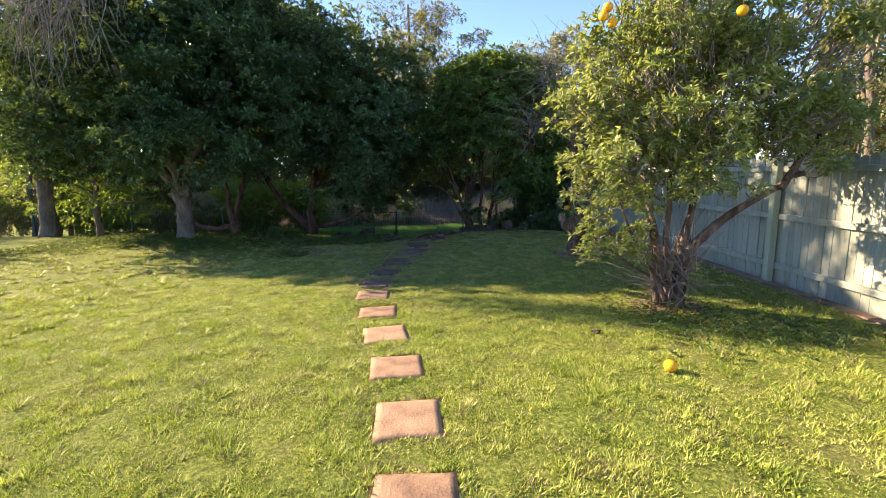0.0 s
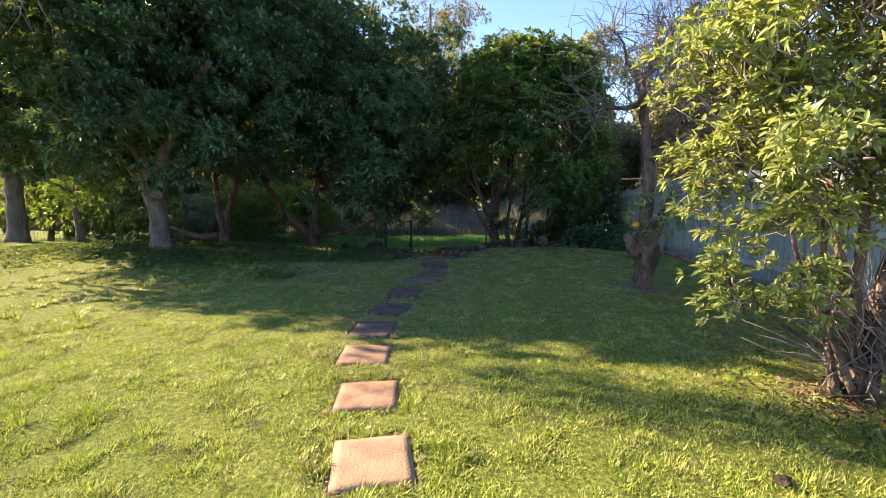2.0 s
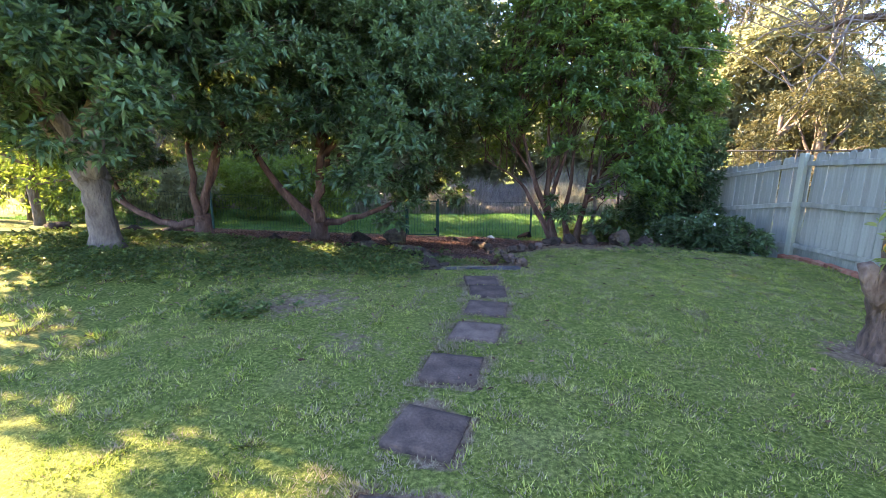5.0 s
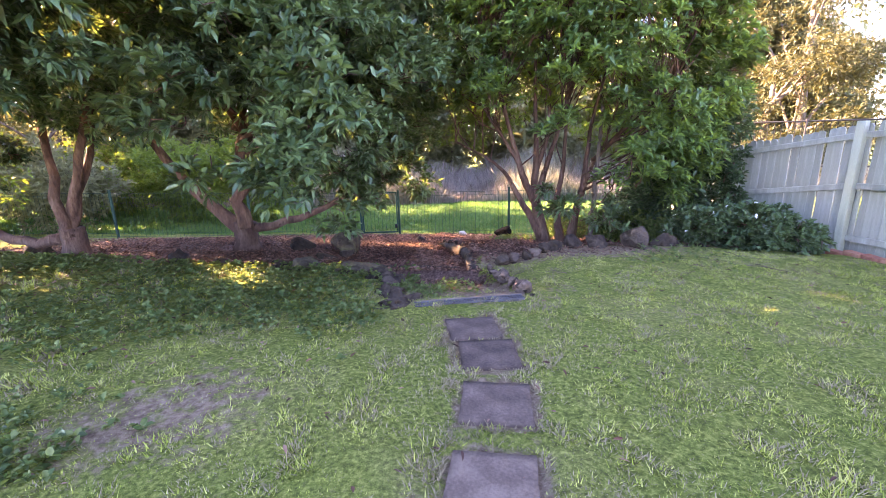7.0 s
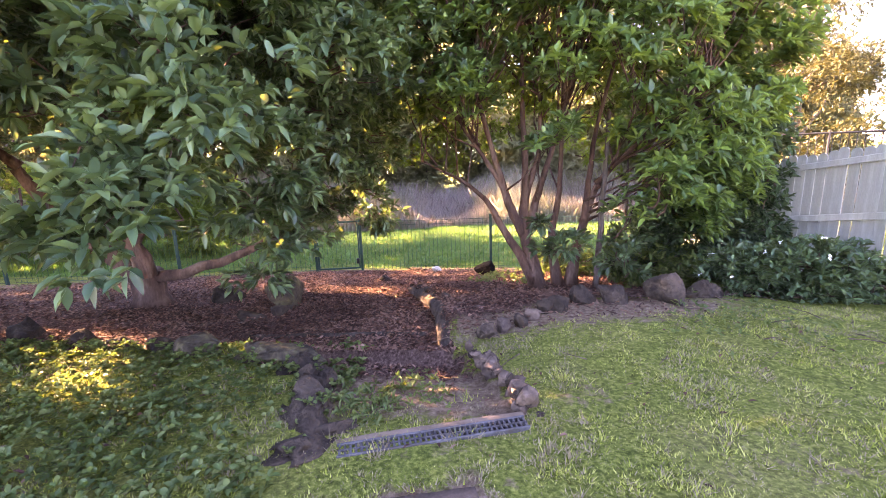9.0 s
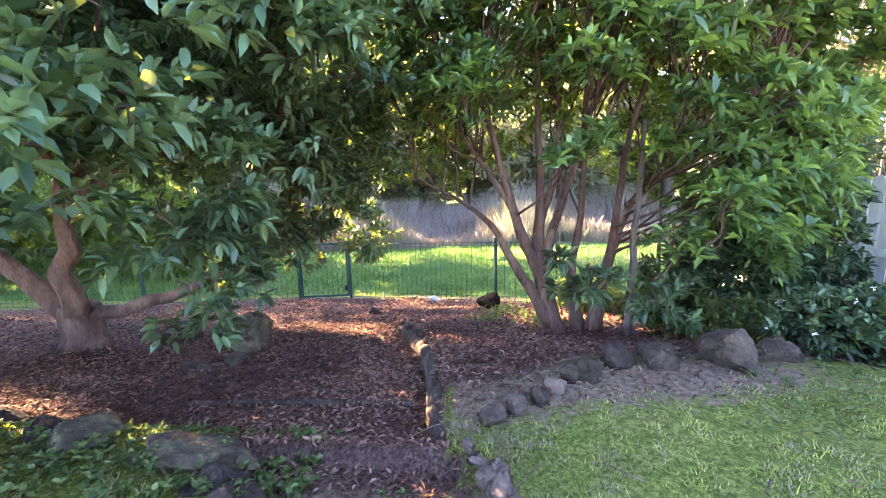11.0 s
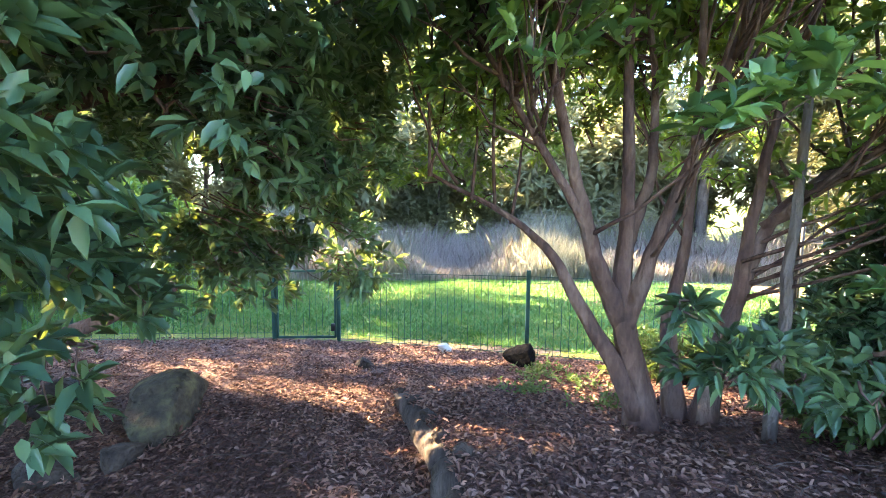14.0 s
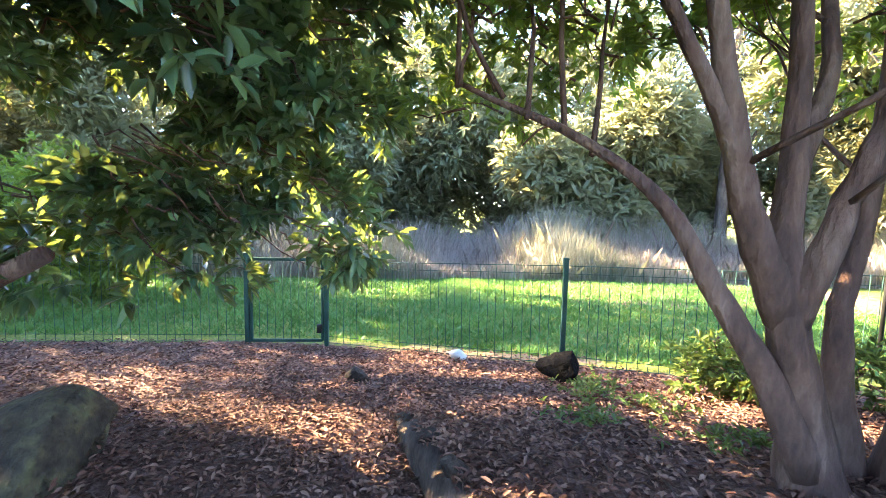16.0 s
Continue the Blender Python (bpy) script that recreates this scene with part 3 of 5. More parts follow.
def wire_fence():
    pk = picket_mesh(FENCE_H - 0.06)
    x, y = WIRE_POSTS[3]
    fence = root("wire_fence", (x, y, hz(x, y)), "dark green welded wire garden fence before a field", "fence")
    inv = fence.matrix_basis.inverted()
    for k, (a, b) in enumerate(zip(WIRE_POSTS, WIRE_POSTS[1:])):
        if k == 5:
            garden_gate(a, b, pk)
        else:
            wire_panel(fence, a, b, pk)
    for x, y in WIRE_POSTS:
        bm = bmesh.new()
        box(bm, (0.05, 0.05, FENCE_H + 0.25), pose(0, 0, FENCE_H / 2 - 0.08), 0.005)
        box(bm, (0.056, 0.056, 0.02), pose(0, 0, FENCE_H + 0.05), 0.005)
        ob = part("post", bm, M_GREEN_METAL, fence, "square dark green metal post", smooth=False)
        ob.matrix_basis = inv @ pose(x, y, hz(x, y))


wire_fence()


# ---- rocks ----
def rock(name, x, y, size, material, label, group="", sink=0.25, seed=0, cuts=4, turn=0.0, rough=0.5, lift=0.0):
    bm = bmesh.new()
    bmesh.ops.create_icosphere(bm, subdivisions=cuts, radius=1.0)
    off = Vector((seed * 3.7, seed * 1.3, seed * 2.9))
    rr = random.Random(seed)
    planes = [(Vector((rr.gauss(0, 1), rr.gauss(0, 1), rr.gauss(0, 0.8))).normalized(), rr.uniform(0.5, 0.8)) for _ in range(11)]
    for v in bm.verts:
        d = v.co.normalized()
        r = 1 + rough * noise.noise(d * 1.4 + off) + rough * 0.4 * noise.noise(d * 4 + off) + rough * 0.22 * noise.noise(d * 10 + off) + rough * 0.1 * noise.noise(d * 23 + off)
        p = d * r
        for nrm, dist in planes:
            over = p.dot(nrm) - dist
            if over > 0:
                p -= nrm * over * 0.85
        v.co = Vector((p.x * size[0], p.y * size[1], p.z * size[2]))
    low = min(v.co.z for v in bm.verts)
    bmesh.ops.translate(bm, vec=(0, 0, -low), verts=bm.verts)
    top = max(v.co.z for v in bm.verts)
    ob = part(name, bm, material)
    ob.matrix_basis = pose(x, y, hz(x, y) - sink * top + lift, 0, 0, turn)
    return tagged(ob, label, "rock", group)


# big rocks in a row before the bed
for k, (x, y, s, lab) in enumerate([
        (0.49, 12.76, (0.17, 0.14, 0.125), "weathered brown rock edging the garden bed"),
        (0.78, 12.98, (0.19, 0.15, 0.14), "tilted grey-brown rock edging the garden bed"),
        (1.12, 13.04, (0.27, 0.17, 0.15), "long flat-topped grey rock edging the garden bed"),
        (1.62, 13.06, (0.3, 0.2, 0.24), "large pointed grey-brown rock edging the garden bed"),
        (2.03, 13.2, (0.19, 0.15, 0.16), "rounded grey rock beside the shrub"),
        (2.33, 13.29, (0.14, 0.11, 0.075), "small flat rock beside the shrub"),
        (2.56, 13.27, (0.11, 0.09, 0.065), "small brown rock beside the shrub")]):
    rock("garden_rock", x, y, s, M_ROCK, lab, "rocks edging the bed", 0.38, 11 + k, turn=k * 37)
# left edge of the lawn
for k, (x, y, s) in enumerate([(-1.78, 11.75, (0.34, 0.19, 0.12)), (-2.6, 11.92, (0.32, 0.2, 0.1)), (-2.98, 12.0, (0.22, 0.17, 0.09)), (-3.5, 12.2, (0.26, 0.18, 0.14)), (-4.1, 12.35, (0.2, 0.15, 0.12)), (-4.75, 12.5, (0.28, 0.18, 0.14)), (-7.2, 12.6, (0.25, 0.2, 0.14)), (-8.0, 12.5, (0.3, 0.2, 0.15)), (-8.9, 12.4, (0.26, 0.2, 0.14)), (-9.8, 12.3, (0.3, 0.2, 0.16))]):
    rock("garden_rock", x, y, s, M_ROCK_MOSS if k in (0, 1) else M_ROCK, "mossy half-buried rock edging the lawn" if k in (0, 1) else "brown half-buried rock edging the lawn", "rocks edging the lawn", 0.35, 31 + k, turn=k * 61)
# left side of the sunken path
for k, (x, y, s) in enumerate([(-1.17, 10.6, (0.19, 0.17, 0.07)), (-1.25, 10.86, (0.16, 0.2, 0.1)), (-1.3, 11.12, (0.15, 0.22, 0.12)), (-1.42, 11.4, (0.17, 0.2, 0.11)), (-1.56, 11.58, (0.16, 0.14, 0.13)), (-1.1, 10.78, (0.1, 0.13, 0.07))]):
    rock("wall_rock", x, y, s, M_ROCK, "dusty brown rock lining the sunken path", "rocks lining the path", 0.45, 51 + k, turn=k * 20, rough=1.1)
# small stones that curve along the other side
cob = random.Random(8)
for k in range(26):
    y = 10.98 + 0.92 * k / 25 + cob.uniform(-0.03, 0.03)
    x = float(wall_right_x(y)) + 0.04 + cob.uniform(-0.05, 0.06)
    g = cob.choice((0.6, 0.8, 1.0, 1.35))
    rock("cobble", x, float(y), (g * cob.uniform(0.05, 0.09), g * cob.uniform(0.04, 0.07), g * cob.uniform(0.04, 0.075)), M_COBBLE if k % 3 else M_ROCK, "small brown stone of a curved path edging", "stones along the path", 0.3, 71 + k, cuts=3, turn=k * 47, rough=0.85, lift=-0.02 + 0.045 * (k % 2))
for k, (x, y) in enumerate([(-0.2, 12.24), (-0.03, 12.36), (0.12, 12.47), (0.26, 12.6), (0.38, 12.7)]):
    rock("cobble", x, y, (0.1, 0.085, 0.085), M_COBBLE if k % 2 else M_ROCK, "small rounded stone beside the garden bed", "stones along the bed", 0.25, 91 + k, cuts=3, turn=k * 50)
# loose rocks on the mulch
rock("boulder", -2.95, 14.42, (0.38, 0.33, 0.25), M_ROCK_MOSS, "dark rough mossy boulder half buried in leaf mulch", "", 0.3, 101, rough=0.9)
rock("boulder", -3.85, 14.5, (0.3, 0.26, 0.16), M_ROCK, "brown boulder on the leaf mulch", "", 0.3, 102)
rock("boulder", -2.75, 13.75, (0.16, 0.15, 0.1), M_ROCK, "small brown rock on the leaf mulch", "", 0.3, 103)
rock("boulder", -3.0, 13.5, (0.18, 0.15, 0.09), M_ROCK, "flat brown rock on the leaf mulch", "", 0.35, 106)
rock("black_rock", -0.09, 16.45, (0.21, 0.18, 0.19), M_ROCK_DARK, "rounded black rock at the foot of a fence post", "", 0.07, 104)
rock("pale_rock", -1.07, 17.15, (0.12, 0.09, 0.07), M_ROCK_PALE, "small pale rock on the leaf mulch", "", 0.2, 105, cuts=3)
rock("garden_rock", -1.95, 16.3, (0.13, 0.1, 0.1), M_ROCK, "small brown rock on the leaf mulch", "", 0.3, 107, cuts=3)


rock("dirt_clod", 2.33, 4.54, (0.05, 0.04, 0.022), M_ROCK, "small brown clod of earth on the lawn", "", 0.2, 120, cuts=3)


# timber edging between the terrace and the bed
def sleepers():
    for k, (y0, y1) in enumerate([(12.15, 13.05), (13.07, 13.75), (13.8, 15.3)]):
        a = Vector((float(wall_right_x(y0)), y0, hz(wall_right_x(y0) + 0.3, y0) - 0.03))
        b = Vector((float(wall_right_x(y1)), y1, hz(wall_right_x(y1) + 0.3, y1) - 0.03))
        pts = bend(a, b, 14, -0.01, 0.006, k)
        pts[:, 2] -= 0.075
        me = tubes("log", [(pts, 0.085 + 0.008 * np.sin(np.arange(14) * 1.7 + k))], M_TIMBER, 10, 0.12, k)
        ob = new("garden_log", me)
        tagged(ob, "weathered half-buried log edging the mulched bed", "log", "logs edging the bed")
    for k, (x, y, s) in enumerate([(-0.72, 13.75, (0.12, 0.11, 0.11)), (-0.86, 14.0, (0.13, 0.12, 0.11)), (-0.98, 14.35, (0.12, 0.13, 0.11)), (-1.15, 14.75, (0.13, 0.11, 0.1)), (-1.3, 15.1, (0.1, 0.1, 0.08))]):
        rock("edging_stone", x + 0.06, y, tuple(0.6 * q for q in s), M_ROCK, "brown stone set against a garden log", "stones along the log", 0.55, 111 + k, cuts=3, turn=k * 33)
    # low dark ridge across the mulch, drawn as a thin rod in the log's colours
    pts = bend((-2.6, 12.75, hz(-2.6, 12.75) - 0.005), (-0.75, 12.85, hz(-0.8, 12.85) + 0.0), 12, 0, 0.006, 4)
    tagged(new("mulch_ridge", tubes("mulch_ridge", [(pts, np.full(12, 0.03))], M_TIMBER, 8, 0.12, 9)), "low dark ridge across the leaf mulch", "edging")


sleepers()


# drain across the foot of the lawn
def drain():
    a, b = Vector((-0.98, 10.58, 0)), Vector((0.0, 10.85, 0))
    L = (b - a).length
    turn = math.degrees(math.atan2(b.y - a.y, b.x - a.x))
    mid = (a + b) / 2
    th = root("trench_drain", (mid.x, mid.y, hz(mid.x, mid.y) + 0.012), "grey slotted trench drain let into the path", "drain")
    th.matrix_basis = pose(mid.x, mid.y, hz(mid.x, mid.y) + 0.012, 0, 0, turn)
    bm = bmesh.new()
    box(bm, (L, 0.08, 0.01), pose(0, 0, -0.012))
    part("channel", bm, M_DRAIN_PIT, th, "dark drain channel")
    for y in (-0.047, 0.047):
        bm = bmesh.new()
        box(bm, (L, 0.014, 0.03), pose(0, y, 0), 0.003)
        part("edge_strip", bm, M_DRAIN, th, smooth=False)
    bm = bmesh.new()
    box(bm, (L, 0.01, 0.016), pose(0, 0, 0.004), 0.002)
    part("centre_strip", bm, M_DRAIN, th, smooth=False)
    bm = bmesh.new()
    box(bm, (0.012, 0.082, 0.016), pose(0, 0, 0.003), 0.002)
    bar = bpy.data.meshes.new("grate_bar")
    bm.to_mesh(bar)
    bm.free()
    bar.materials.append(M_DRAIN)
    n = int(L / 0.027)
    for k in range(n):
        ob = new("grate_bar", bar)
        ob.parent = th
        ob.matrix_basis = pose(-L / 2 + (k + 0.5) * L / n, 0, 0)
    bm = bmesh.new()
    box(bm, (L + 0.03, 0.055, 0.036), pose(0, 0.083, -0.012), 0.01)
    bmesh.ops.subdivide_edges(bm, edges=bm.edges[:], cuts=4, use_grid_fill=True)
    for v in bm.verts:
        v.co += Vector((0, 0.4, 1)) * 0.012 * noise.noise(v.co * 9)
    part("kerb", bm, M_CONCRETE, th, "dusty concrete kerb")


drain()


def brick_edge():
    bm = bmesh.new()
    box(bm, (0.23, 0.11, 0.076), Matrix(), 0.006)
    me = bpy.data.meshes.new("edging_brick")
    bm.to_mesh(me)
    bm.free()
    me.materials.append(M_BRICK)
    r2 = random.Random(3)
    y = 11.3
    while y < 13.3:
        x = float(fence_x(y)) - 0.2
        ob = new("edging_brick", me)
        ob.matrix_basis = pose(x, y, hz(x, y) + 0.02, r2.gauss(0, 2), r2.gauss(0, 2), 98 + r2.gauss(0, 3))
        tagged(ob, "red clay brick laid along the foot of the fence", "brick", "bricks along the fence")
        y += 0.245
    bm = bmesh.new()
    for k in range(40):
        y = -2.4 + k * 0.34
        x = float(fence_x(y)) - 0.16
        box(bm, (0.16, 0.34, 0.06), pose(x, y, hz(x, y) - 0.005, 0, 0, 7.5), 0.008)
    tagged(part("mowing_strip", bm, M_CONCRETE, smooth=False), "dusty concrete mowing strip along the fence", "edging", kind="structure")


brick_edge()


# ---- trees ----
def tree(name, base, label, category="tree", group=""):
    return root(name, (base[0], base[1], hz(*base) - 0.05), label, category, group)


def local(th, pts):
    return np.asarray(pts, float) - np.array(th.matrix_basis.translation)


def limbs(th, specs, material, sides=9, rough=0.18, trunk=1):
    """The first specs are the trunk's stems, the rest are limbs, each a part."""
    for k, (pts, radii) in enumerate(specs):
        me = tubes("trunk" if k < trunk else "limb", [(local(th, pts), radii)], material, sides, rough, k + 3)
        part("trunk" if k < trunk else "limb", me, material, th)


def twig_net(name, th, starts, ends, material, r=0.006, wob=0.05, seed=0, sag=0.0):
    specs = []
    for k, (a, b) in enumerate(zip(starts, ends)):
        p = bend(a, b, 5, sag, wob, seed + k)
        specs.append((local(th, p), np.linspace(r, r * 0.25, 5)))
    return tagged(part(name, tubes(name, specs, material, 4, 0, seed), material, th), kind="stuff")


def taper(r0, r1, n):
    return r0 + (r1 - r0) * np.linspace(0, 1, n) ** 0.8


def crown(th, blobs, count, length, width, per, material, shell=0.5, gap=0.3, seed=1, six=False, keep=None, freq=0.9, droop=0.12, clump=0.0, many=18, name="crown", twigs=0, twig_material=None, centre=None):
    p, out = lumps(blobs, count, shell, gap, freq, seed, clump, many)
    if keep is not None:
        k = keep(p)
        p, out = p[k], out[k]
    part(name, leaves(name, local(th, p), out, length, width, per, material, six=six, seed=seed + 1, droop=droop), material, th)
    if twigs:
        r2 = np.random.default_rng(seed + 2)
        idx = r2.choice(len(p), min(twigs, len(p)), replace=False)
        ends = p[idx]
        c = np.asarray(centre if centre is not None else np.mean([b[0] for b in blobs], 0))
        starts = ends + (c - ends) * r2.uniform(0.06, 0.24, (len(ends), 1))
        twig_net("twig_mass", th, starts, ends, twig_material or M_BARK, 0.008, 0.04, seed)


# corridor kept free of leaves: a stretch of the plan over the path
def off_path(p):
    x, y, z = p.T
    mid = lerp(y, [8, 10, 11.5, 12.6, 13.6], [-0.3, -0.3, -0.55, -0.85, -0.95])
    half = lerp(y, [8, 12.0, 12.9, 13.6], [0.75, 0.72, 0.72, 0.45])
    block = (np.abs(x - mid) < half) & (y > 5) & (y < 13.6) & (z < 2.05)
    return ~block


def light_gap(p):
    """Gaps through the crowns along the way of the sun, over the sunken path and, in small spots, over the mulch."""
    x, y, z = p.T
    u, v = y + 0.22 * x, z + 0.522 * x
    wave = 0.12 * np.sin(v * 9) + 0.1 * np.sin(x * 5)
    path = (u > 10.75 + wave) & (u < 11.4 + wave) & (v > -0.75) & (v < 1.2)
    spot = np.array([noise.noise(Vector((a * 1.9, b * 1.9, 4.0))) for a, b in zip(u, v)]) > np.where((v < -0.5) & (u < 13.2), 0.04, 0.2)
    back = (u > 14.8) & (u < 15.9) & (v > 0.8) & (v < 2.6)
    few = np.sin(x * 83.1 + y * 47.9 + z * 67.7)
    return off_path(p) & (~back | (few > 0.3)) & (~path | (few > 0.85)) & (~(spot & (u > 11.3)) | (few > 0.75))


def tree_a():
    b = (-6.26, 10.35)
    g = hz(*b)
    th = tree("spreading_tree", b, "large spreading dark-green tree with a thick pale trunk")
    limbs(th, [
        (bend((*b, g - 0.08), (-6.1, 10.15, 1.25), 10, 0, 0.02, 1), [0.29, 0.22, 0.19, 0.175, 0.17, 0.17, 0.17, 0.18, 0.19, 0.19]),
        (bend((-6.0, 10.15, 1.15), (-8.0, 9.6, 3.6), 8, -0.2, 0.05, 2), taper(0.14, 0.05, 8)),
        (bend((-6.0, 10.2, 1.15), (-4.2, 9.6, 3.5), 8, -0.2, 0.05, 3), taper(0.14, 0.05, 8)),
        (bend((-6.05, 10.2, 1.2), (-6.2, 10.9, 5.2), 9, 0, 0.06, 4), taper(0.17, 0.05, 9)),
        (bend((-6.0, 10.2, 1.2), (-5.6, 8.2, 3.6), 8, -0.2, 0.05, 5), taper(0.12, 0.04, 8)),
        (bend((-6.1, 10.2, 1.2), (-8.6, 11.4, 3.2), 8, -0.2, 0.05, 6), taper(0.12, 0.04, 8))], M_BARK_GREY)
    blobs = [((-6.0, 10.3, 4.4), (3.0, 2.9, 2.7)), ((-8.0, 10.3, 3.3), (2.2, 1.8, 1.7)), ((-4.4, 9.5, 3.3), (1.8, 2.2, 1.6)), ((-6.2, 8.8, 3.1), (2.0, 1.5, 1.5)),
             ((-6.6, 11.0, 6.6), (2.6, 2.4, 2.0)), ((-5.0, 10.4, 6.2), (2.0, 1.9, 1.7)), ((-9.0, 10.5, 5.2), (2.2, 2.0, 1.8)), ((-6.6, 10.0, 6.6), (2.3, 1.5, 1.5)), ((-6.4, 9.2, 4.6), (2.2, 1.2, 1.4)), ((-7.6, 9.0, 3.1), (1.6, 1.2, 1.1)), ((-5.2, 8.4, 3.1), (1.4, 1.0, 1.0)), ((-4.6, 11.4, 4.6), (1.9, 1.8, 1.9)), ((-9.4, 10.8, 3.0), (1.8, 1.6, 1.5)), ((-7.6, 8.8, 2.3), (1.4, 1.0, 0.8)), ((-8.4, 8.9, 2.7), (1.4, 0.9, 1.0)), ((-5.6, 8.2, 3.6), (1.2, 0.8, 0.8)), ((-4.6, 8.7, 2.2), (1.3, 1.1, 0.75)), ((-5.8, 9.0, 1.9), (1.2, 1.0, 0.6)), ((-5.0, 8.3, 2.4), (1.1, 0.8, 0.6))]
    crown(th, blobs, 21000, 0.115, 0.046, 8, M_LEAF_DARK, 0.55, 0.22, 21, clump=0.3, freq=0.75, keep=light_gap, twigs=500, twig_material=M_BARK_GREY, centre=(-6, 10.2, 2.2))
    heart = [((-6.2, 10.6, 4.6), (2.4, 1.6, 2.6)), ((-7.2, 10.2, 3.4), (2.2, 1.2, 1.4)), ((-4.6, 11.0, 4.2), (1.2, 1.2, 1.6))]
    crown(th, heart, 3800, 0.22, 0.1, 8, M_LEAF_DARK, 0.15, 0.0, 27, clump=0.4, keep=light_gap, name="inner_foliage")
    r2 = np.random.default_rng(4)
    s = np.array([-5.3, 6.9, 4.7]) + r2.normal(0, 0.42, (260, 3)) * (1.2, 0.4, 1)
    e = s + r2.normal(0, 0.35, (260, 3)) + np.array([-0.15, -0.1, -0.75])
    twig_net("twig_mass", th, s, e, M_TWIG, 0.008, 0.05, 60)


def tree_e():
    b = (-6.25, 12.35)
    g = hz(*b)
    th = tree("multi_stem_tree", b, "low multi-stemmed tree with dark leaves behind the lawn")
    o = np.array([*b, g])
    limbs(th, [
        (bend(o + (0, 0, -0.08), o + (0.05, 0, 0.45), 5, 0, 0.01, 1), [0.22, 0.17, 0.15, 0.14, 0.14]),
        (bend(o + (0, 0, 0.3), o + (0.55, 0.2, 2.2), 8, -0.05, 0.03, 2), taper(0.085, 0.04, 8)),
        (bend(o + (0, 0, 0.3), o + (-0.3, 0.3, 2.3), 8, 0.02, 0.03, 3), taper(0.085, 0.04, 8)),
        (bend(o + (0, 0, 0.25), o + (-1.7, -0.2, 0.75), 9, 0.22, 0.03, 4), taper(0.085, 0.05, 9)),
        (bend(o + (-1.6, -0.2, 0.7), o + (-2.4, 0, 1.9), 7, 0.05, 0.03, 6), taper(0.05, 0.02, 7)),
        (bend(o + (0.05, 0, 0.35), o + (0.2, 0.7, 2.2), 8, 0.0, 0.03, 5), taper(0.07, 0.03, 8))], M_BARK_RED, trunk=1)
    blobs = [((-6.2, 12.9, 2.7), (1.9, 1.5, 1.3)), ((-7.6, 12.6, 2.1), (1.3, 1.2, 0.95)), ((-5.3, 13.0, 3.4), (1.5, 1.4, 1.2)), ((-7.9, 12.2, 1.1), (0.7, 0.6, 0.45)), ((-4.7, 13.2, 2.4), (1.0, 0.7, 0.8)), ((-5.2, 15.4, 2.6), (1.3, 0.7, 1.2))]
    crown(th, blobs, 7000, 0.12, 0.045, 8, M_LEAF_DARK, 0.35, 0.3, 31, clump=0.27, keep=light_gap, twigs=260, twig_material=M_BARK_RED, centre=(-6.2, 12.5, 1.5))


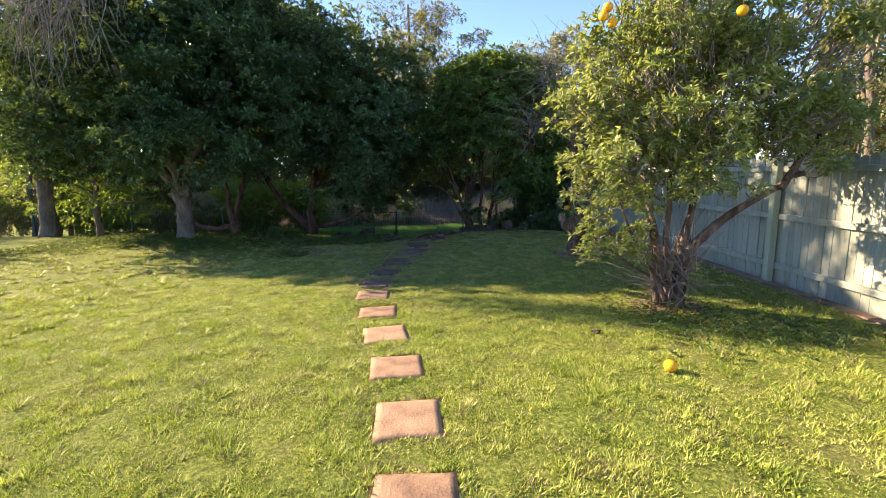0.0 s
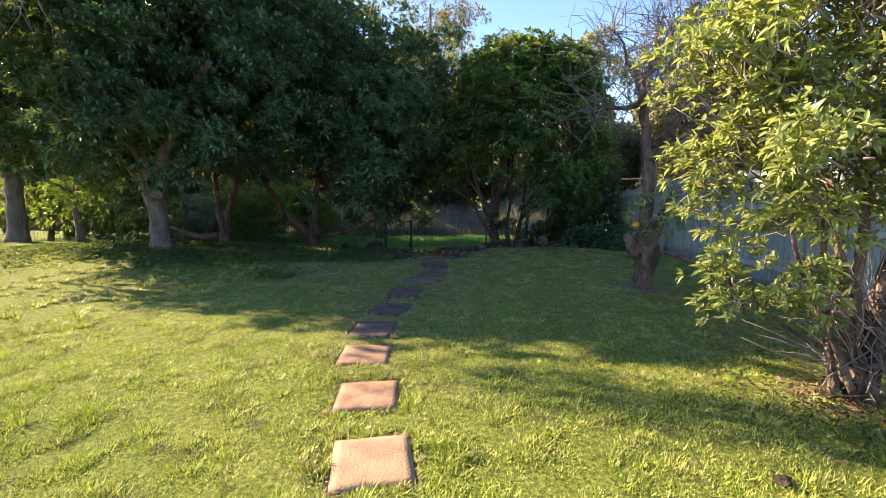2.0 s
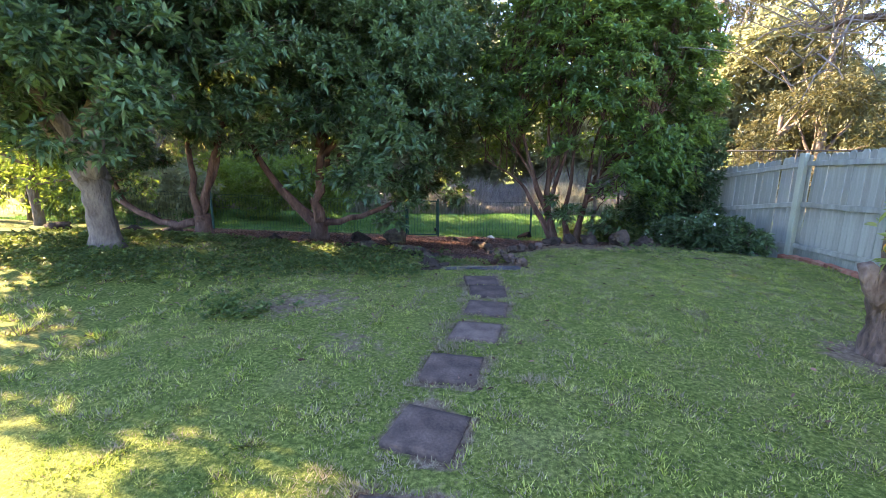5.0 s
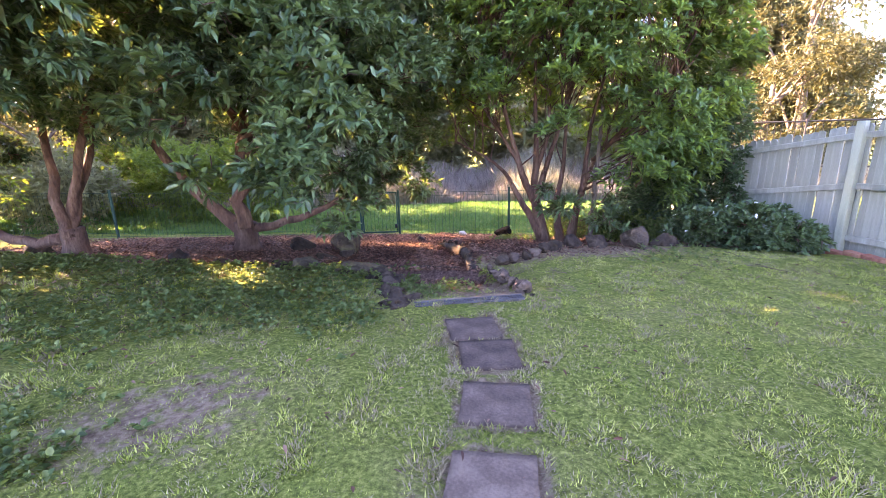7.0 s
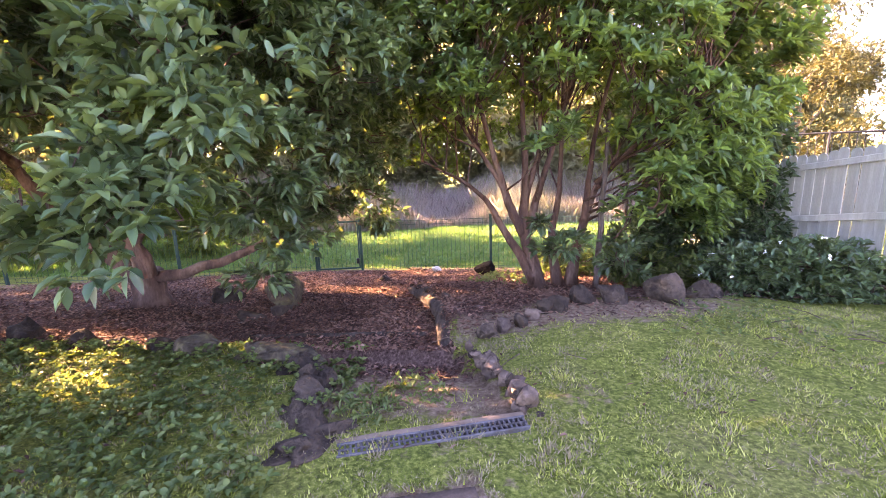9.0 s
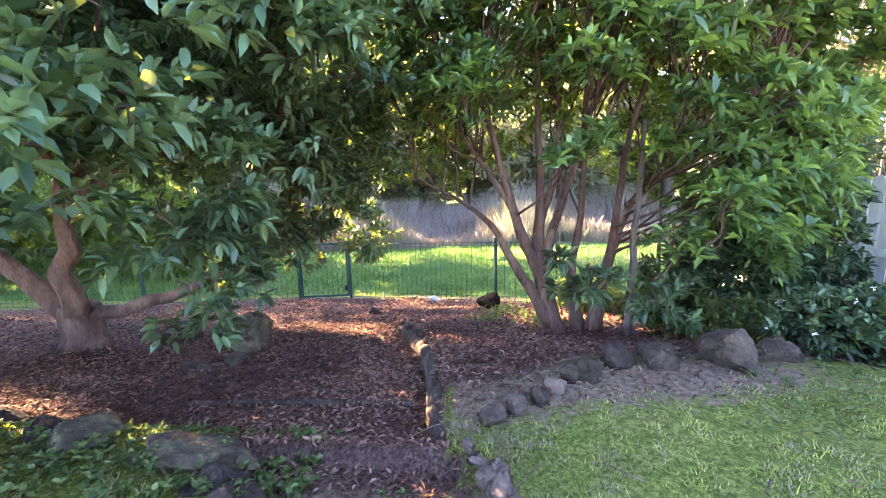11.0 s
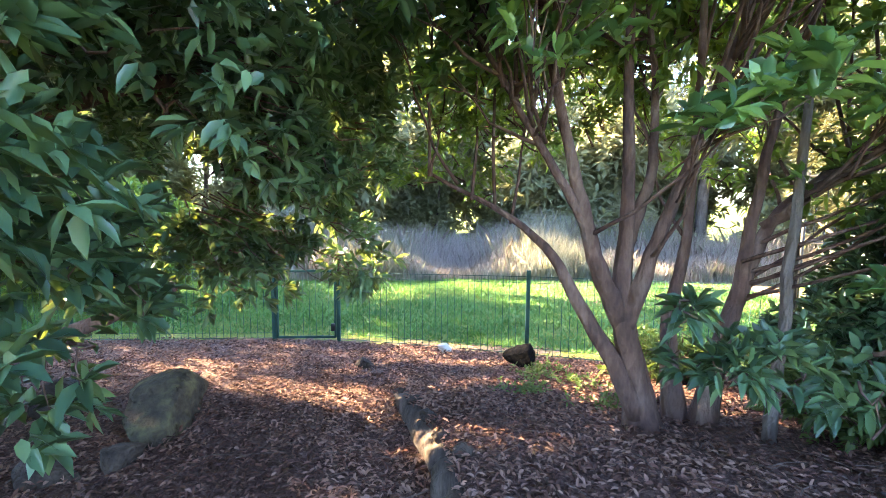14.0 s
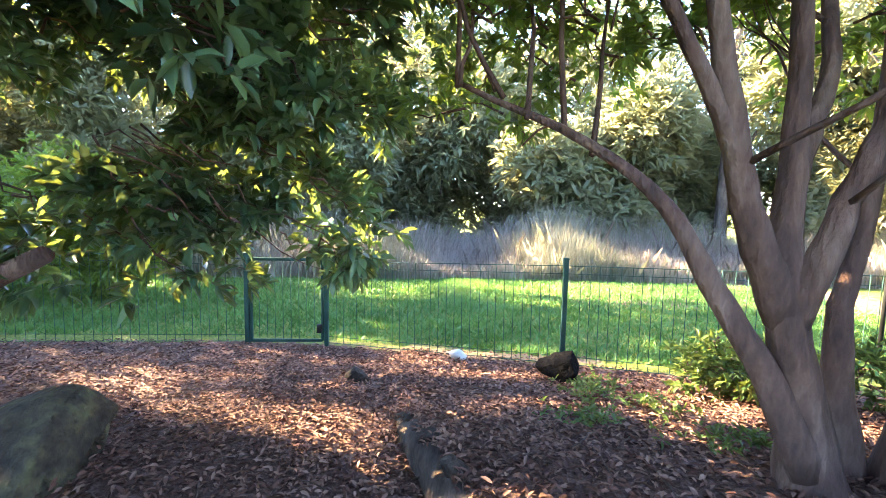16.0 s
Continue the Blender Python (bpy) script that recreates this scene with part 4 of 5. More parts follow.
def tree_b():
    b = (-4.65, 14.0)
    g = hz(*b)
    th = tree("broad_tree", b, "broad low-branching tree with glossy dark leaves and a reddish trunk")
    o = np.array([*b, g])
    limbs(th, [
        (bend(o + (0, 0, -0.08), o + (0.05, 0, 0.5), 6, 0, 0.01, 1), [0.3, 0.24, 0.2, 0.19, 0.19, 0.2]),
        (bend(o + (0, 0, 0.36), o + (-1.3, -0.2, 1.95), 9, 0.12, 0.03, 2), taper(0.13, 0.06, 9)),
        (bend(o + (0.05, 0, 0.42), o + (0.35, -0.1, 2.4), 9, 0.0, 0.05, 3), taper(0.13, 0.06, 9)),
        (bend(o + (0.1, 0, 0.35), o + (1.9, 0.3, 0.95), 9, 0.12, 0.03, 4), taper(0.085, 0.04, 9)),
        (bend(o + (0.3, -0.1, 1.9), o + (2.3, -0.7, 2.5), 9, -0.15, 0.04, 5), taper(0.07, 0.03, 9)),
        (bend(o + (0.3, -0.1, 2.0), o + (0.6, -2.6, 2.8), 9, -0.2, 0.04, 6), taper(0.07, 0.03, 9)),
        (bend(o + (-1.1, -0.3, 1.9), o + (-2.2, -1.2, 3.3), 9, -0.1, 0.04, 7), taper(0.06, 0.03, 9)),
        (bend(o + (0.3, -0.1, 2.1), o + (1.2, 1.0, 4.6), 9, -0.1, 0.05, 8), taper(0.08, 0.03, 9)),
        (bend(o + (1.8, -0.6, 2.4), o + (3.0, -1.5, 2.2), 8, -0.1, 0.03, 9), taper(0.035, 0.015, 8)),
        (bend(o + (0.3, 0.0, 1.7), o + (3.3, 0.7, 2.9), 10, -0.1, 0.04, 10), taper(0.075, 0.02, 10)),
        (bend(o + (0.9, 0.2, 2.1), o + (2.6, 1.6, 2.5), 9, -0.1, 0.04, 11), taper(0.05, 0.015, 9))], M_BARK_RED)
    far = [((-4.5, 13.9, 3.9), (2.5, 2.3, 2.2)), ((-2.8, 13.4, 3.2), (1.7, 1.7, 1.5)), ((-4.6, 12.2, 3.0), (2.0, 1.5, 1.25)), ((-3.6, 14.8, 5.0), (2.0, 1.9, 1.7)), ((-5.3, 13.6, 5.5), (2.0, 1.7, 1.4)), ((-1.9, 14.3, 4.0), (1.2, 1.2, 1.1)), ((-5.8, 13.0, 3.1), (1.4, 1.3, 1.1)), ((-3.4, 12.6, 4.4), (1.6, 1.5, 1.4)), ((-5.4, 12.6, 4.8), (1.7, 1.5, 1.4)), ((-2.4, 15.2, 2.9), (1.6, 1.5, 1.4)),
           ((-1.5, 14.9, 3.3), (1.0, 1.0, 1.0)), ((-1.6, 14.6, 4.6), (1.3, 1.1, 1.0)), ((-1.9, 16.2, 2.4), (1.2, 0.9, 0.8)), ((-1.3, 16.4, 1.9), (0.7, 0.5, 0.5)), ((-2.2, 12.4, 3.0), (1.4, 1.4, 1.1)), ((-2.5, 14.7, 2.35), (1.6, 1.0, 0.6)), ((-1.6, 13.9, 2.6), (1.0, 0.9, 0.5)), ((-3.6, 14.6, 2.0), (1.2, 0.8, 0.7)), ((-2.6, 15.6, 2.0), (1.5, 0.7, 0.6)), ((-3.8, 15.4, 2.7), (1.3, 0.8, 0.8)), ((-1.75, 15.3, 1.9), (0.7, 0.6, 0.5)), ((-2.2, 14.9, 3.2), (1.3, 1.0, 0.7))]
    crown(th, far, 31000, 0.12, 0.05, 8, M_LEAF_B, 0.55, 0.2, 41, clump=0.3, keep=light_gap, twigs=420, twig_material=M_BARK_RED, centre=(-4.4, 13.9, 1.9), six=False)
    heart = [((-4.3, 14.2, 4.0), (2.0, 1.4, 1.9)), ((-4.9, 13.9, 5.2), (1.6, 1.2, 1.1))]
    crown(th, heart, 3000, 0.22, 0.1, 8, M_LEAF_DARK, 0.15, 0.0, 45, clump=0.4, keep=light_gap, name="inner_foliage")
    near = [((-2.9, 11.5, 1.95), (1.15, 0.9, 0.9)), ((-1.8, 11.25, 1.75), (0.5, 0.45, 0.5)), ((-2.15, 10.9, 1.2), (0.45, 0.4, 0.4)), ((-3.3, 11.4, 1.3), (0.6, 0.4, 0.4)), ((-2.1, 12.5, 1.4), (0.62, 0.6, 0.5)), ((-2.35, 13.0, 0.6), (0.55, 0.5, 0.5)), ((-1.9, 13.6, 1.9), (0.9, 0.9, 0.8)), ((-2.0, 15.3, 1.4), (0.8, 0.7, 0.85)),
            ((-1.5, 12.6, 2.35), (0.8, 0.8, 0.45)), ((-2.9, 15.2, 0.75), (0.65, 0.5, 0.7)), ((-3.6, 15.2, 0.5), (0.5, 0.4, 0.5)), ((-1.75, 15.6, 0.75), (0.4, 0.35, 0.45))]
    crown(th, near, 4500, 0.135, 0.056, 7, M_LEAF_B, 0.2, 0.35, 47, clump=0.22, many=14, keep=light_gap, freq=1.6, twigs=420, twig_material=M_BARK_RED, centre=(-3.6, 13.6, 2.0), six=True, name="low_foliage", droop=0.35)


def tree_c():
    """Stems that fan up from one stool, each twig ending in a clump of leaf whorls on the outside of a dome."""
    b = (0.7, 14.42)
    th = tree("multi_stem_tree", b, "upright multi-stemmed tree with whorled green leaves beside the rocks")
    r2 = np.random.default_rng(8)
    ways = [
        ([(0.57, 14.37, -0.6), (0.5, 14.36, -0.2), (0.41, 14.35, 0.15), (0.35, 14.36, 0.42), (0.36, 14.4, 0.75), (0.39, 14.4, 1.12), (0.34, 14.4, 1.7), (0.3, 14.4, 3.0)], 0.12, 0.02),
        ([(0.98, 14.52, -0.6), (1.02, 14.5, -0.07), (1.11, 14.5, 0.35), (1.22, 14.5, 0.75), (1.35, 14.55, 1.05), (1.75, 14.6, 1.35), (2.5, 14.6, 1.8)], 0.085, 0.015),
        ([(0.86, 14.62, -0.6), (0.78, 14.6, -0.05), (0.74, 14.6, 0.25), (0.76, 14.6, 0.4), (0.85, 14.6, 0.8), (0.85, 14.6, 1.4), (0.9, 14.7, 3.2)], 0.075, 0.02),
        ([(0.48, 14.32, -0.3), (0.3, 14.3, 0.08), (0.09, 14.32, 0.4), (-0.03, 14.36, 0.66), (-0.18, 14.42, 0.86), (-0.45, 14.5, 1.05), (-0.95, 14.65, 1.3)], 0.07, 0.012),
        ([(0.37, 14.35, 0.32), (0.18, 14.3, 0.68), (0.1, 14.28, 0.95), (-0.03, 14.2, 1.35), (-0.2, 14.1, 2.0), (-0.5, 13.95, 2.8)], 0.075, 0.015),
        ([(0.38, 14.35, 0.3), (0.46, 14.3, 0.58), (0.51, 14.28, 0.82), (0.62, 14.22, 1.2), (0.8, 14.1, 1.9), (1.05, 13.95, 3.2)], 0.07, 0.015),
        ([(1.15, 14.5, 0.45), (1.18, 14.48, 0.9), (1.22, 14.4, 1.6), (1.55, 14.3, 3.0)], 0.055, 0.015),
        ([(0.12, 14.28, 0.9), (-0.1, 14.2, 1.25), (-0.4, 14.1, 1.7), (-0.7, 14.0, 2.2)], 0.04, 0.012),
        ([(0.36, 14.4, 0.8), (0.55, 14.5, 1.3), (0.6, 14.7, 2.0), (0.5, 14.9, 3.2)], 0.05, 0.012),
        ([(1.3, 14.53, 0.95), (1.5, 14.3, 1.25), (1.8, 14.0, 1.6), (2.2, 13.8, 2.1)], 0.04, 0.012)]
    specs = []
    for w, r0, r1 in ways:
        w = np.array(w)
        t = np.linspace(0, len(w) - 1, 20)
        pts = np.stack([np.interp(t, np.arange(len(w)), w[:, c]) for c in range(3)], -1)
        for _ in range(2):
            pts[1:-1] = (pts[:-2] + 2 * pts[1:-1] + pts[2:]) / 4
        rad = taper(r0, r1, 20)
        if w[0][2] < -0.5:
            rad[:4] *= (1.5, 1.3, 1.15, 1.05)
        specs.append((pts + r2.normal(0, 0.004, pts.shape), rad))
    limbs(th, specs, M_BARK_RED, 10, 0.12, trunk=3)
    stems = np.concatenate([p for p, _ in specs])
    # tips of the twigs, on the dome and a little inside it
    n = 2600
    d = unit(r2.normal(size=(n, 3)))
    f = 1 - 0.32 * r2.random((n, 1)) ** 2
    wide = 1 + 0.1 * np.sin(d[:, :1] * 6 + 1) * np.cos(d[:, 2:] * 5)
    tip = np.array([1.12, 14.35, 2.5]) + d * (2.1, 1.35, 2.5) * f * wide
    x, y, z = tip.T
    low = lerp(x, [-1.2, -0.5, 0.2, 1.0, 1.4, 1.8, 2.4, 3.0], [1.45, 1.9, 2.15, 2.1, 1.5, 0.85, 0.5, 0.2]) + 0.18 * np.sin(x * 7.3)
    low = np.where(y > 14.6, np.maximum(low, 1.75), low)
    keep = (z > low) & off_path(tip) & ~((y > 14.5) & (z < 3.4) & (r2.random(n) < 0.8)) & ~((z < 3.0) & (np.sin(x * 3.1 + 1) * np.sin(z * 2.7 + y * 2) > 0.45))
    order = np.flatnonzero(keep)
    chosen = []
    for i in order:
        if all(np.linalg.norm(tip[i] - tip[j]) > (0.24 if tip[i, 2] > 2.6 else 0.265) for j in chosen):
            chosen.append(i)
    tip, d = tip[chosen], d[chosen]
    extra = np.array([(0.62, 13.3, 1.62), (0.42, 13.35, 1.5), (-0.43, 13.3, 2.05), (1.5, 12.95, 1.2), (1.75, 13.0, 0.95), (1.35, 13.3, 0.8)])
    tip, d = np.concatenate((tip, extra)), np.concatenate((d, np.tile([0, -0.7, 0.4], (len(extra), 1))))
    at, out, twigs = [], [], []
    for k, (p, q) in enumerate(zip(tip, d)):
        m = 14 if r2.random() < 0.75 else 18
        size = r2.uniform(0.13, 0.26)
        off = unit(r2.normal(size=(m, 3))) * r2.random((m, 1)) ** 0.4 * size * (1.2, 1.2, 0.7)
        at.append(p + off)
        out.append(q * 0.5 + off / size * 0.6 + np.array([0, 0, 0.7]))
        away = np.linalg.norm((stems - p)[:, :2], axis=1)
        rise = p[2] - stems[:, 2]
        gap = away + 0.4 * np.abs(rise) + 3.0 * (rise < 0.6 * away) + 3.0 * (stems[:, 2] < 0.4)
        foot = stems[np.argmin(gap + r2.random(len(gap)) * 0.8)]
        if np.min(gap) > 3.0:
            foot = p + np.array([r2.normal(0, 0.1), 0.25, -0.4])
        if p[0] > 1.5 and k % 5 > 1:
            continue
        twigs.append((local(th, bend(foot, p, 7, 0.08, 0.02, 50 + k)), np.linspace(0.014, 0.004, 7)))
        for e in p + off[:4]:
            twigs.append((local(th, bend(foot + (p - foot) * r2.uniform(0.4, 0.85), e, 4, 0.02, 0.015, k)), np.linspace(0.006, 0.003, 4)))
    at, out = np.concatenate(at), np.concatenate(out)
    part("crown", leaves("crown", local(th, at), out, 0.13, 0.046, 8, M_LEAF_WHORL, spread=1.0, six=True, seed=52, droop=0.2), M_LEAF_WHORL, th)
    tagged(part("twig_mass", tubes("twig_mass", twigs, M_BARK_RED, 4), M_BARK_RED, th), kind="stuff")
    p, o = lumps([((1.05, 14.5, 3.2), (1.5, 0.9, 1.4)), ((2.0, 14.5, 1.6), (0.9, 0.6, 0.9))], 700, 0.1, 0.35, 1.4, 58)
    part("inner_foliage", leaves("inner_foliage", local(th, p), o, 0.12, 0.045, 7, M_LEAF_BRIGHT, seed=59), M_LEAF_BRIGHT, th)
    crown(th, [((-0.35, 15.3, 1.95), (1.0, 0.5, 0.85)), ((0.35, 15.5, 2.5), (0.9, 0.5, 0.8)), ((-0.75, 15.0, 1.5), (0.5, 0.4, 0.45)), ((1.3, 15.5, 1.95), (0.9, 0.4, 0.75)), ((1.0, 15.3, 2.9), (1.0, 0.4, 0.6))], 1500, 0.095, 0.036, 7, M_LEAF_BRIGHT, 0.15, 0.25, 63, clump=0.17, many=9, freq=2.0, twigs=160, twig_material=M_BARK_RED, centre=(0.1, 14.5, 1.1), name="hanging_foliage")
    for k, (c, r, n) in enumerate([((0.75, 13.62, 0.33), (0.34, 0.16, 0.14), 24), ((0.46, 13.62, 0.62), (0.1, 0.1, 0.1), 6), ((1.45, 13.8, 0.15), (0.3, 0.22, 0.25), 26)]):
        crown(th, [(c, r)], n, 0.14, 0.05, 8, M_LEAF_B, 0.2, 0, 57 + k, twigs=10, twig_material=M_BARK_RED, centre=(0.7, 14.2, c[2] - 0.2), six=True, name="young_shoot")


def citrus():
    b = (3.4, 5.68)
    g = hz(*b)
    th = tree("citrus_tree", b, "leaning citrus tree with small yellow-green leaves and a few oranges")
    o = np.array([*b, g])
    limbs(th, [
        (bend(o + (0, 0, -0.06), o + (0.08, 0.02, 0.55), 7, 0, 0.012, 1), [0.15, 0.105, 0.085, 0.075, 0.07, 0.066, 0.064]),
        (bend(o + (0.08, 0.02, 0.5), o + (1.35, 0.2, 1.45), 10, -0.12, 0.02, 2), taper(0.06, 0.028, 10)),
        (bend(o + (-0.12, 0.02, -0.02), o + (-0.1, 0.05, 1.5), 10, 0, 0.015, 3), taper(0.05, 0.025, 10)),
        (bend(o + (-0.04, -0.05, 0.02), o + (-0.45, -0.15, 1.5), 10, 0.05, 0.015, 4), taper(0.045, 0.02, 10)),
        (bend(o + (1.1, 0.15, 1.3), o + (1.7, 0.2, 2.3), 8, 0, 0.03, 5), taper(0.04, 0.015, 8)),
        (bend(o + (0.05, 0.05, 0.5), o + (0.35, 0.2, 2.2), 10, 0, 0.02, 6), taper(0.05, 0.02, 10)),
        (bend(o + (-0.1, 0.05, 0.3), o + (-0.9, 0, 0.8), 8, 0.08, 0.02, 7), taper(0.02, 0.008, 8)),
        (bend(o + (-0.16, -0.03, 0.0), o + (-0.3, 0.1, 1.3), 9, 0.02, 0.015, 8), taper(0.035, 0.015, 9)),
        (bend(o + (0.12, 0.05, 0.0), o + (0.2, 0.15, 1.2), 9, 0.0, 0.015, 9), taper(0.04, 0.02, 9)),
        (bend(o + (-0.06, -0.08, 0.0), o + (-0.7, -0.3, 1.2), 9, 0.06, 0.015, 10), taper(0.025, 0.01, 9))], M_BARK)
    r2 = np.random.default_rng(33)
    s = o + np.stack((r2.normal(0, 0.1, 120), r2.normal(0, 0.1, 120), r2.uniform(0.05, 0.6, 120)), -1)
    twig_net("twig_mass", th, s, s + r2.normal(0, 0.28, (120, 3)) + (-0.1, -0.05, 0.3), M_TWIG, 0.006, 0.03, 400)
    blobs = [((3.15, 5.7, 2.05), (1.0, 0.95, 0.9)), ((2.75, 5.6, 1.5), (0.75, 0.75, 0.6)), ((3.9, 5.85, 2.2), (0.95, 0.9, 0.8)), ((4.6, 6.0, 2.2), (0.8, 0.8, 0.75)), ((3.3, 5.7, 2.85), (0.85, 0.8, 0.55)), ((2.35, 5.6, 1.95), (0.4, 0.5, 0.5)), ((2.75, 5.55, 0.72), (0.42, 0.4, 0.28)), ((3.3, 5.6, 1.35), (0.8, 0.7, 0.5)), ((2.6, 5.5, 2.5), (0.55, 0.6, 0.5)), ((4.9, 6.0, 1.75), (0.5, 0.6, 0.45)), ((4.1, 5.9, 3.0), (0.8, 0.8, 0.5)), ((3.0, 5.6, 3.3), (0.6, 0.6, 0.45)), ((4.7, 5.9, 2.8), (0.6, 0.7, 0.5))]
    crown(th, blobs, 12500, 0.072, 0.027, 6, M_LEAF_CITRUS, 0.25, 0.42, 61, clump=0.16, many=12, freq=2.6, twigs=1500, twig_material=M_TWIG, centre=(3.4, 5.7, 1.1), six=True, droop=0.35)
    for k, p in enumerate([(2.42, 5.1, 2.89), (2.5, 5.1, 2.83), (2.46, 5.12, 2.97), (3.62, 5.1, 2.86)]):
        orange("citrus_fruit", p, "ripe orange hanging in the citrus tree", k, hang=True)


def orange(name, p, label, k, hang=False):
    bm = bmesh.new()
    bmesh.ops.create_icosphere(bm, subdivisions=3, radius=0.048)
    for v in bm.verts:
        v.co.z *= 0.94
        v.co *= 1 + 0.02 * noise.noise(v.co * 40 + Vector((k, 0, 0)))
        if v.co.z > 0.045:
            v.co.z -= 0.006
    if hang:
        rod(bm, (0, 0, 0.042), (0.01, 0.01, 0.12), 0.003)
    ob = part(name, bm, M_FRUIT)
    ob.matrix_basis = pose(*p)
    tagged(ob, label, "fruit", "oranges")


def pruned():
    b = (2.74, 8.66)
    g = hz(*b)
    th = tree("pruned_tree", b, "gnarled pruned tree with a swollen trunk and bare branches")
    o = np.array([*b, g])
    limbs(th, [
        (bend(o + (0.02, 0, -0.06), o + (0.04, 0, 0.62), 9, 0, 0.012, 1), [0.16, 0.13, 0.12, 0.12, 0.125, 0.135, 0.145, 0.15, 0.13]),
        (bend(o + (0.05, 0, 0.5), o + (0.0, 0, 1.85), 10, 0, 0.015, 2), [0.12, 0.1, 0.09, 0.082, 0.078, 0.076, 0.076, 0.08, 0.085, 0.08]),
        (bend(o + (-0.06, 0, 0.45), o + (-0.24, -0.05, 0.72), 5, 0, 0.005, 3), [0.09, 0.08, 0.075, 0.07, 0.045]),
        (bend(o + (0.1, 0.05, 0.6), o + (0.42, 0.1, 1.35), 7, 0, 0.01, 4), taper(0.07, 0.05, 7)),
        (bend(o + (0, 0, 1.75), o + (0.75, 0.05, 2.1), 8, 0.03, 0.02, 5), taper(0.075, 0.045, 8)),
        (bend(o + (0, 0, 1.8), o + (-0.1, 0.05, 2.5), 7, 0, 0.02, 6), taper(0.07, 0.05, 7)),
        (bend(o + (-0.08, 0.05, 2.45), o + (-0.75, 0, 2.3), 7, 0, 0.03, 7), taper(0.04, 0.015, 7)),
        (bend(o + (-0.08, 0.05, 2.45), o + (0.1, 0.1, 3.5), 8, 0, 0.04, 8), taper(0.045, 0.012, 8)),
        (bend(o + (0.7, 0.05, 2.05), o + (1.2, 0, 2.9), 8, 0, 0.04, 9), taper(0.035, 0.01, 8)),
        (bend(o + (0.1, 0.0, 1.9), o + (0.45, -0.1, 2.35), 6, 0, 0.02, 10), taper(0.05, 0.035, 6)),
        (bend(o + (-0.1, 0.05, 2.5), o + (-0.5, 0.2, 3.4), 8, 0, 0.04, 11), taper(0.03, 0.01, 8))], M_BARK, 12, 0.32, trunk=2)
    r2 = np.random.default_rng(14)
    base = o + np.array([(0.1, 0.1, 3.3), (-0.5, 0.2, 3.2), (1.2, 0, 2.8), (-0.7, 0, 2.3), (0.0, 0, 2.7), (0.5, 0, 2.3)])[r2.integers(0, 6, 320)] + r2.normal(0, 0.12, (320, 3))
    ends = base + r2.normal(0, 0.38, (320, 3)) + np.array([-0.1, 0, 0.2])
    twig_net("twig_mass", th, base, ends, M_TWIG, 0.006, 0.06, 200)
    orange("fallen_orange", (b[0] - 0.13, b[1] - 0.1, g + 0.86), "orange caught on a pruned tree trunk", 5)
    p, out = lumps([((2.75, 8.3, 1.0), (0.45, 0.35, 0.35))], 40, 0.3, 0, 1, 5)
    part("sucker_leaves", leaves("sucker_leaves", local(th, p), out, 0.1, 0.035, 5, M_LEAF_CITRUS, six=True), M_LEAF_CITRUS, th)


def shrub(x, y, blobs, n, label, material, ln=0.1, wd=0.045, seed=0, flowers=0, name="shrub"):
    th = tree(name, (x, y), label, "shrub")
    z = hz(x, y)
    bl = [((x + a[0], y + a[1], z + a[2]), r) for a, r in blobs]
    crown(th, bl, n, ln, wd, 6, material, 0.3, 0.15, 300 + seed, twigs=90, twig_material=M_BARK, centre=(x, y, z), six=True, freq=2.5, name="foliage")
    if flowers:
        p, out = lumps(bl, flowers, 0.97, 0, 1, seed)
        part("blossoms", leaves("blossoms", local(th, p), out, 0.03, 0.025, 5, M_FLOWER, spread=1.2), M_FLOWER, th)


def tree_left():
    b = (-11.6, 11.6)
    g = hz(*b)
    th = tree("spreading_tree", b, "leafy tree with a pale grey trunk at the lawn's far side")
    limbs(th, [
        (bend((*b, g - 0.1), (-11.5, 11.6, 1.7), 9, 0, 0.02, 1), [0.27, 0.22, 0.2, 0.19, 0.18, 0.18, 0.18, 0.19, 0.19]),
        (bend((-11.5, 11.6, 1.6), (-9.6, 11.5, 3.6), 8, -0.2, 0.05, 2), taper(0.12, 0.04, 8)),
        (bend((-11.5, 11.6, 1.6), (-12.2, 12.2, 4.0), 8, -0.2, 0.05, 3), taper(0.12, 0.04, 8)),
        (bend((-11.5, 11.6, 1.65), (-10.8, 12.0, 5.2), 8, 0, 0.05, 4), taper(0.13, 0.04, 8))], M_BARK_GREY)
    blobs = [((-10.5, 11.2, 4.6), (2.2, 1.7, 2.0)), ((-9.4, 10.9, 3.4), (1.5, 1.1, 1.1)), ((-10.3, 10.6, 2.9), (1.6, 1.0, 1.1)), ((-11.8, 12.3, 3.6), (1.8, 1.4, 1.4)), ((-9.6, 12.0, 2.2), (1.2, 1.0, 0.8)), ((-10.6, 12.0, 6.2), (1.7, 1.4, 1.2))]
    crown(th, blobs, 6500, 0.13, 0.055, 8, M_LEAF_B, 0.45, 0.25, 131, clump=0.3, twigs=200, twig_material=M_BARK_GREY, centre=(-11, 11.8, 2.5))


